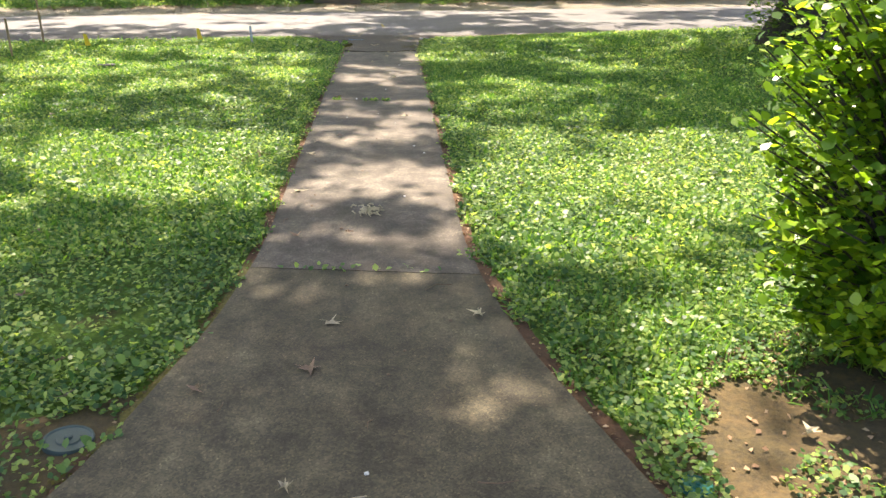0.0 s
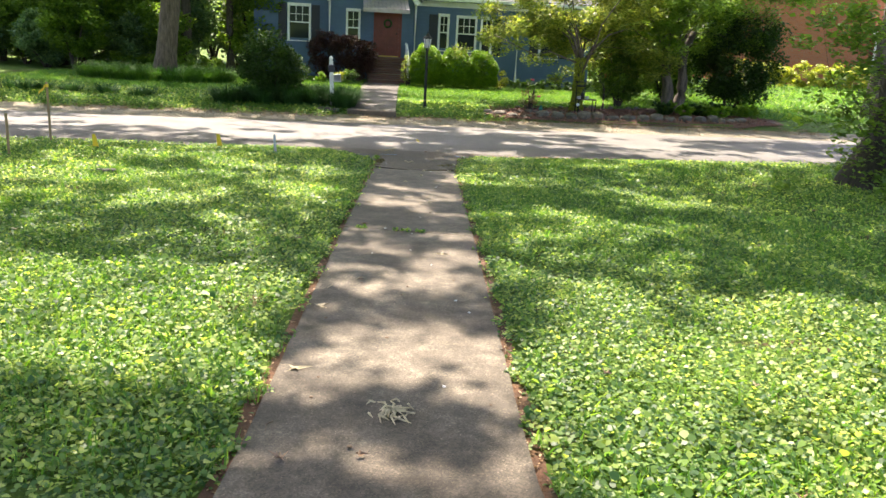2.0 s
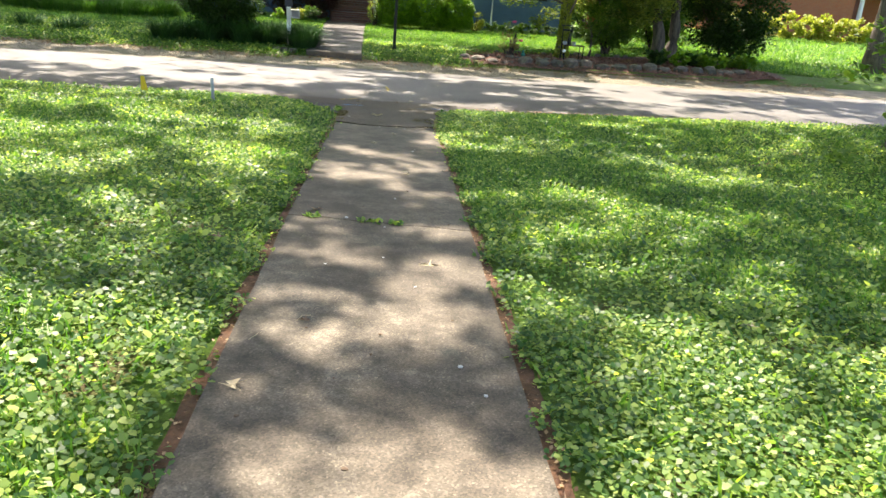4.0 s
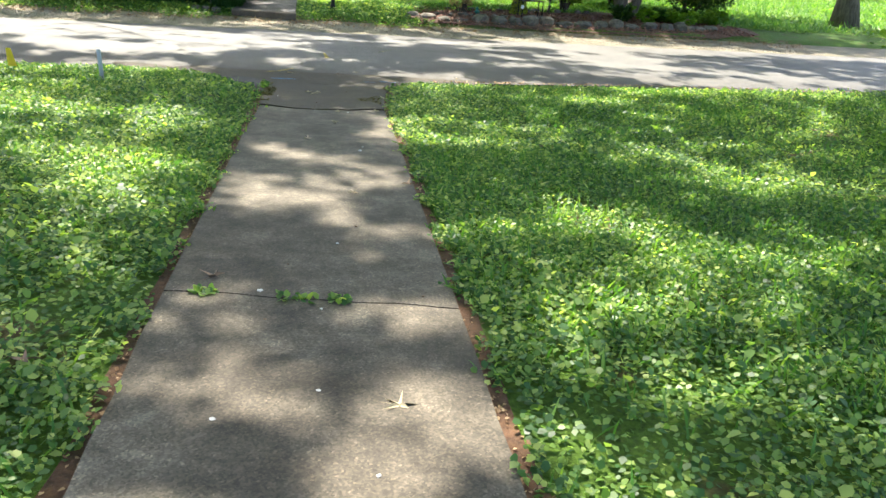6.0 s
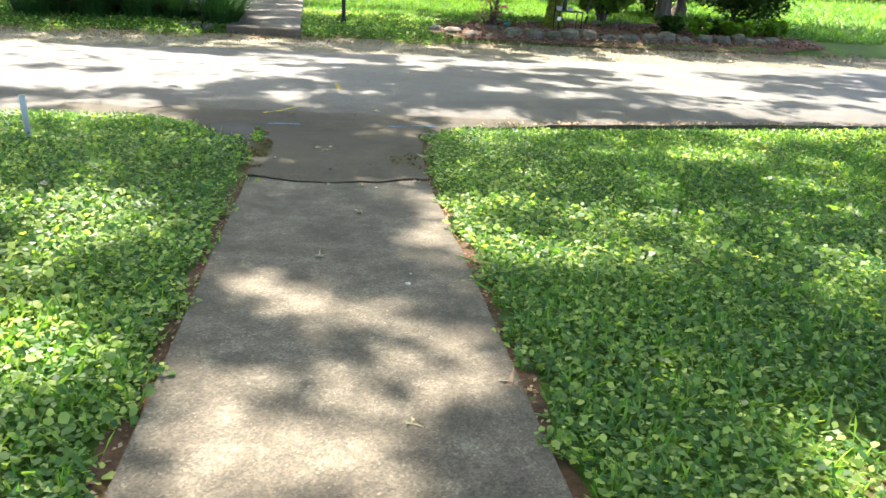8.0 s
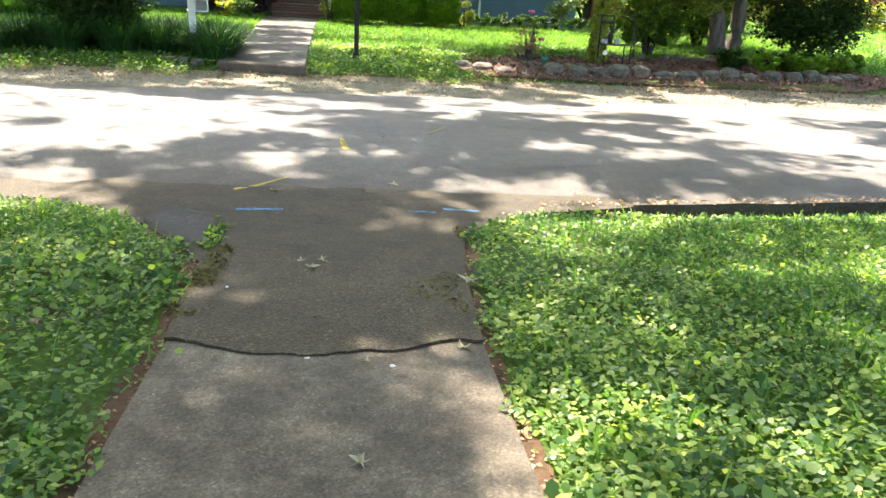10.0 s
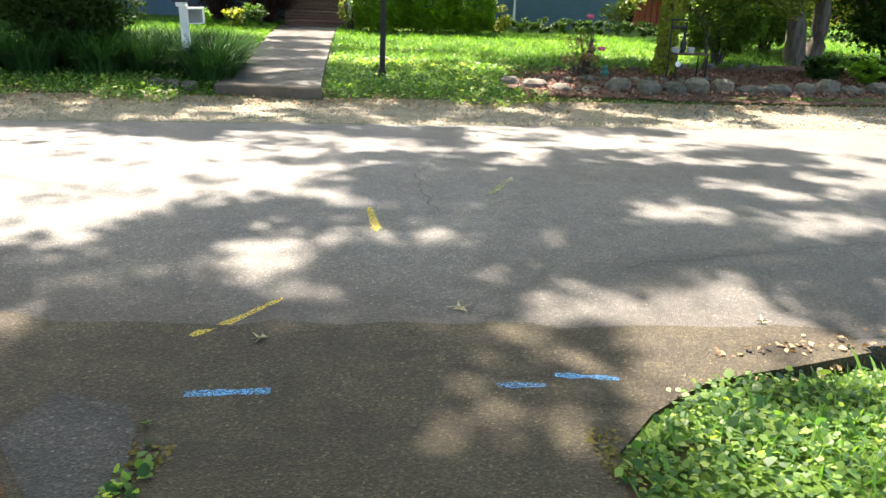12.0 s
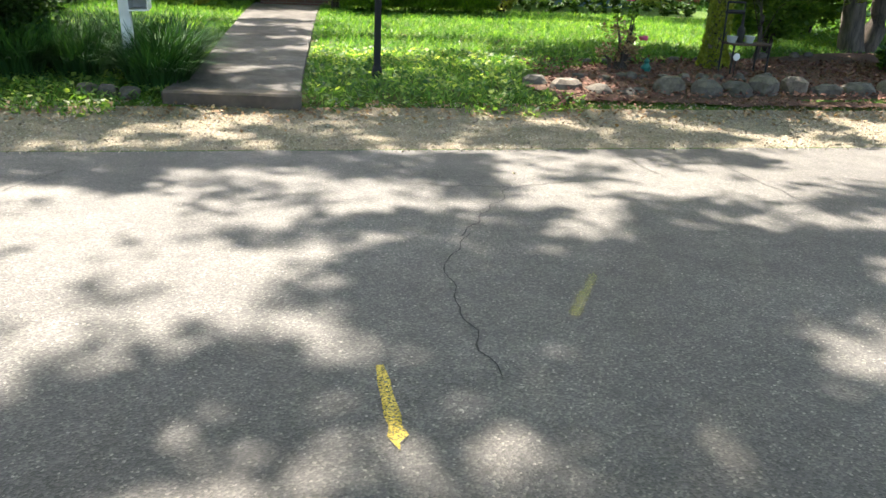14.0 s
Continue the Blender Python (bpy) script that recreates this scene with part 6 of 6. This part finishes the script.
# ---- lawn cover ----
def near_cover(n, xlo, xhi, ylo, yhi, rg, gap=0.05, bare=0.35):
    x, y = rg.uniform(xlo, xhi, n), rg.uniform(ylo, yhi, n)
    s = y - SLOPE * x
    jag = 0.05 * np.sin(y * 9) + 0.03 * np.sin(y * 23 + x) + 0.02 * rg.normal(size=n)
    ok = ((x < walk_left(y) - gap + jag) | (x > walk_right(y) + gap + jag)) & (s < 15.78 - 0.11 * smooth01((x - 1.4) / 3.0) + 0.05 * np.sin(x * 7) + 0.02 * rg.normal(size=n))
    ok &= ~(((x - 2.1) / 0.95) ** 2 + ((y - 1.85) / 0.9) ** 2 + 1.5 * (field(x, y, 5.0, 2.0) - 0.5) < 0.9) | ((rg.random(n) < 0.45) & (field(x, y, 9.0, 4.0) > 0.68))
    ok &= ~(((x + 1.35) / 0.5) ** 2 + ((y - 1.8) / 0.75) ** 2 < 1) | (rg.random(n) < 0.3)
    ok &= ~(((x + 1.25) / 0.3) ** 2 + ((y - 3.2) / 0.25) ** 2 < 1) | (rg.random(n) < 0.3)
    ok &= ((x + 1.02) ** 2 + (y - 2.36) ** 2 > 0.02)
    ok &= (field(x, y, 2.3, 1.0) + 0.18 * rg.normal(size=n) > bare * 0.2)
    return x[ok], y[ok]


lr = np.random.default_rng(31)


def cover(name, n, xlo, xhi, ylo, yhi, size, shape, material, tilt, lift, label, gap=0.05, bare=0.35, want=None):
    x, y = near_cover(n, xlo, xhi, ylo, yhi, lr, gap, bare)
    if want is not None:
        k = want(x, y)
        x, y = x[k], y[k]
    z = land(x, y) + lr.uniform(0.004, lift, len(x))
    return tagged(scatter(name, np.stack([x, y, z], 1), size, shape, material, lr, tilt), label, "", "", "stuff")


COVER = "dense low clover and broad-leaved ground cover"
cover("clover", 420000, -3.6, 3.9, 1.2, 15.9, 0.028, LEAF_SMALL, M_CLOVER, 0.22, 0.06, COVER)
cover("clover", 34000, -3.6, 3.9, 1.2, 15.9, 0.041, LEAF_OVAL, M_CLOVER, 0.45, 0.07, "taller broad leaves in the lawn", want=lambda x, y: field(x, y, 1.4, 3.0) > 0.45)
cover("clover", 90000, -9.5, -3.6, 5, 15.9, 0.038, LEAF_DIAMOND, M_CLOVER, 0.35, 0.06, COVER)
cover("clover", 90000, 3.9, 10.5, 4, 17.5, 0.038, LEAF_DIAMOND, M_CLOVER, 0.35, 0.06, COVER)
cover("grass", 120000, -4, 4.5, 2.2, 15.9, 0.075, BLADE, M_GRASS, 1.0, 0.01, "short soft lawn grass among the clover", 0.06, want=lambda x, y: field(x, y, 0.9, 5.0) > 0.5)
cover("grass", 40000, -10, 11, 4, 17.5, 0.09, BLADE, M_GRASS, 0.95, 0.01, "short soft lawn grass")


def far_cover(name, n, size, shape, material, tilt, lift, label, xlo=-13, xhi=13, ymax=34.0):
    x, y = lr.uniform(xlo, xhi, n), lr.uniform(20.5, ymax, n)
    s = y - SLOPE * x
    e = 0.12 * np.sin(x * 3.1) + 0.06 * np.sin(x * 11)
    front = np.where(x < -2.2, 22.62, np.where(x < -0.6, 22.8, np.where(x < 2.5, 22.6 + 0.1 * np.abs(x - 1.2), 24.5)))
    ok = s > front + e
    ok &= (x < np.interp(y, fy, fl) - 0.04) | (x > np.interp(y, fy, fr) + 0.04)
    ok &= (x < 1.7) | ((x < 2.5) & (y < 23.55 - 0.8 * (x - 1.7))) | (y > np.interp(x, [1.7, 4.0, 5.5, 7.6, 9.5, 9.8], [24.5, 25.9, 26.7, 27.8, 27.3, 23.4])) | (x > 9.6)
    x, y = x[ok], y[ok]
    z = land(x, y) + lr.uniform(0.002, lift, len(x))
    return tagged(scatter(name, np.stack([x, y, z], 1), size, shape, material, lr, tilt), label, "", "", "stuff")


far_cover("grass", 150000, 0.1, BLADE, M_GRASS, 0.8, 0.01, "bright far lawn grass", ymax=34)
far_cover("clover", 60000, 0.06, LEAF_DIAMOND, M_CLOVER, 0.35, 0.07, "clover at the edge of the far lawn", ymax=26.0)
far_cover("grass", 40000, 0.2, BLADE, M_GRASS, 0.7, 0.01, "rough grass of the neighbouring lawn", 9, 30, 50)

# pebbles and litter on the verge, and litter along the kerb line
n = 42000
x, s = lr.uniform(-9, 11, n), lr.uniform(21.12, 22.85, n)
y = s + SLOPE * x
pts = np.stack([x, y, land(x, y) + 0.018], 1)
oct_ = np.array([(-0.5, 0, 0), (0, -0.45, 0.05), (0.5, 0, 0), (0, 0.45, 0.05)])
tagged(scatter("gravel", pts, 0.019, oct_, M_PEBBLE, lr, 0.25), "pale gravel stones on the verge", "", "", "stuff")
n = 2800
x, s = lr.uniform(-9, 11, n), 22.65 + np.abs(lr.normal(0, 0.16, n)) * lr.choice([-1.6, 0.6], n)
y = s + SLOPE * x
tagged(scatter("leaf_litter", np.stack([x, y, land(x, y) + 0.025], 1), 0.045, LEAF_DIAMOND, M_LITTER, lr, 0.3), "dry brown leaf litter along the verge", "", "", "stuff")
n = 9000
x = lr.uniform(1.9, 9.9, n)
y = np.interp(x, [1.9, 9.6], [23.9, 25.0]) + lr.uniform(-0.9, 1.9, n)
tagged(scatter("mulch_chips", np.stack([x, y, land(x, y) + 0.045], 1), 0.048, LEAF_DIAMOND, mat_leaf("mulch_chip", [(0.05, 0.02, 0.015), (0.16, 0.07, 0.05), (0.3, 0.16, 0.12)], 0.8, 0.0), lr, 0.3), "reddish bark chips in the bed", "", "", "stuff")
n = 900
x = lr.uniform(1.4, 8, n)
s = 15.8 + lr.normal(0.05, 0.07, n)
tagged(scatter("leaf_litter", np.stack([x, s + SLOPE * x, np.where(s < 15.86, land(x, s + SLOPE * x), road_z(x, s + SLOPE * x)) + 0.012], 1), 0.035, LEAF_DIAMOND, M_LITTER, lr, 0.2), "thin brown leaf litter along the street edge", "", "", "stuff")
n = 380
x, y = lr.uniform(1.05, 3.0, n), lr.uniform(1.0, 2.9, n)
tagged(scatter("leaf_litter", np.stack([x, y, land(x, y) + 0.014], 1), 0.028, LEAF_DIAMOND, M_LITTER, lr, 0.25), "crumbled brown leaves on the bare soil", "", "", "stuff")
n = 1300
y = lr.uniform(1.5, 15.0, n)
sd = lr.choice([-1, 1], n)
x = np.where(sd < 0, walk_left(y), walk_right(y)) + sd * np.abs(lr.normal(0.03, 0.03, n))
tagged(scatter("leaf_litter", np.stack([x, y, land(x, y) + 0.012], 1), 0.02, LEAF_DIAMOND, M_LITTER, lr, 0.25), "brown litter along the walk edges", "", "", "stuff")


# ---- the far side of the street lies lower and a little deeper ----
SET_S = [17.5, 19.5, 21.25, 22.6, 24.0, 27.0, 31.0, 34.0]
SET_Y = [0.0, 0.3, 0.92, 0.97, 1.0, 1.0, 0.6, 0.0]
SET_Z = [0.0, -0.05, -0.17, -0.18, -0.09, -0.07, -0.02, 0.0]


def settle(x, y, z):
    s = y - SLOPE * x
    g = np.interp(s, SET_S, SET_Y)
    return x * (1 + 0.08 * g), y + g, z + np.interp(s, SET_S, SET_Z)


for ob in list(scene.objects):
    root = ob if ob.parent is None else ob.parent if ob.parent.parent is None else ob.parent.parent
    if ob.type == "MESH" and root.location.length < 1e-6:
        co = np.empty(len(ob.data.vertices) * 3, dtype=np.float32)
        ob.data.vertices.foreach_get("co", co)
        co = co.reshape(-1, 3)
        if co[:, 1].max() > 17.5:
            co[:] = np.stack(settle(co[:, 0], co[:, 1], co[:, 2]), 1)
            ob.data.vertices.foreach_set("co", co.ravel())
            ob.data.update()
    elif ob.parent is None and ob.type in ("MESH", "EMPTY") and ob.location.y > 17.5:
        ob.location = [float(v) for v in settle(*ob.location)]
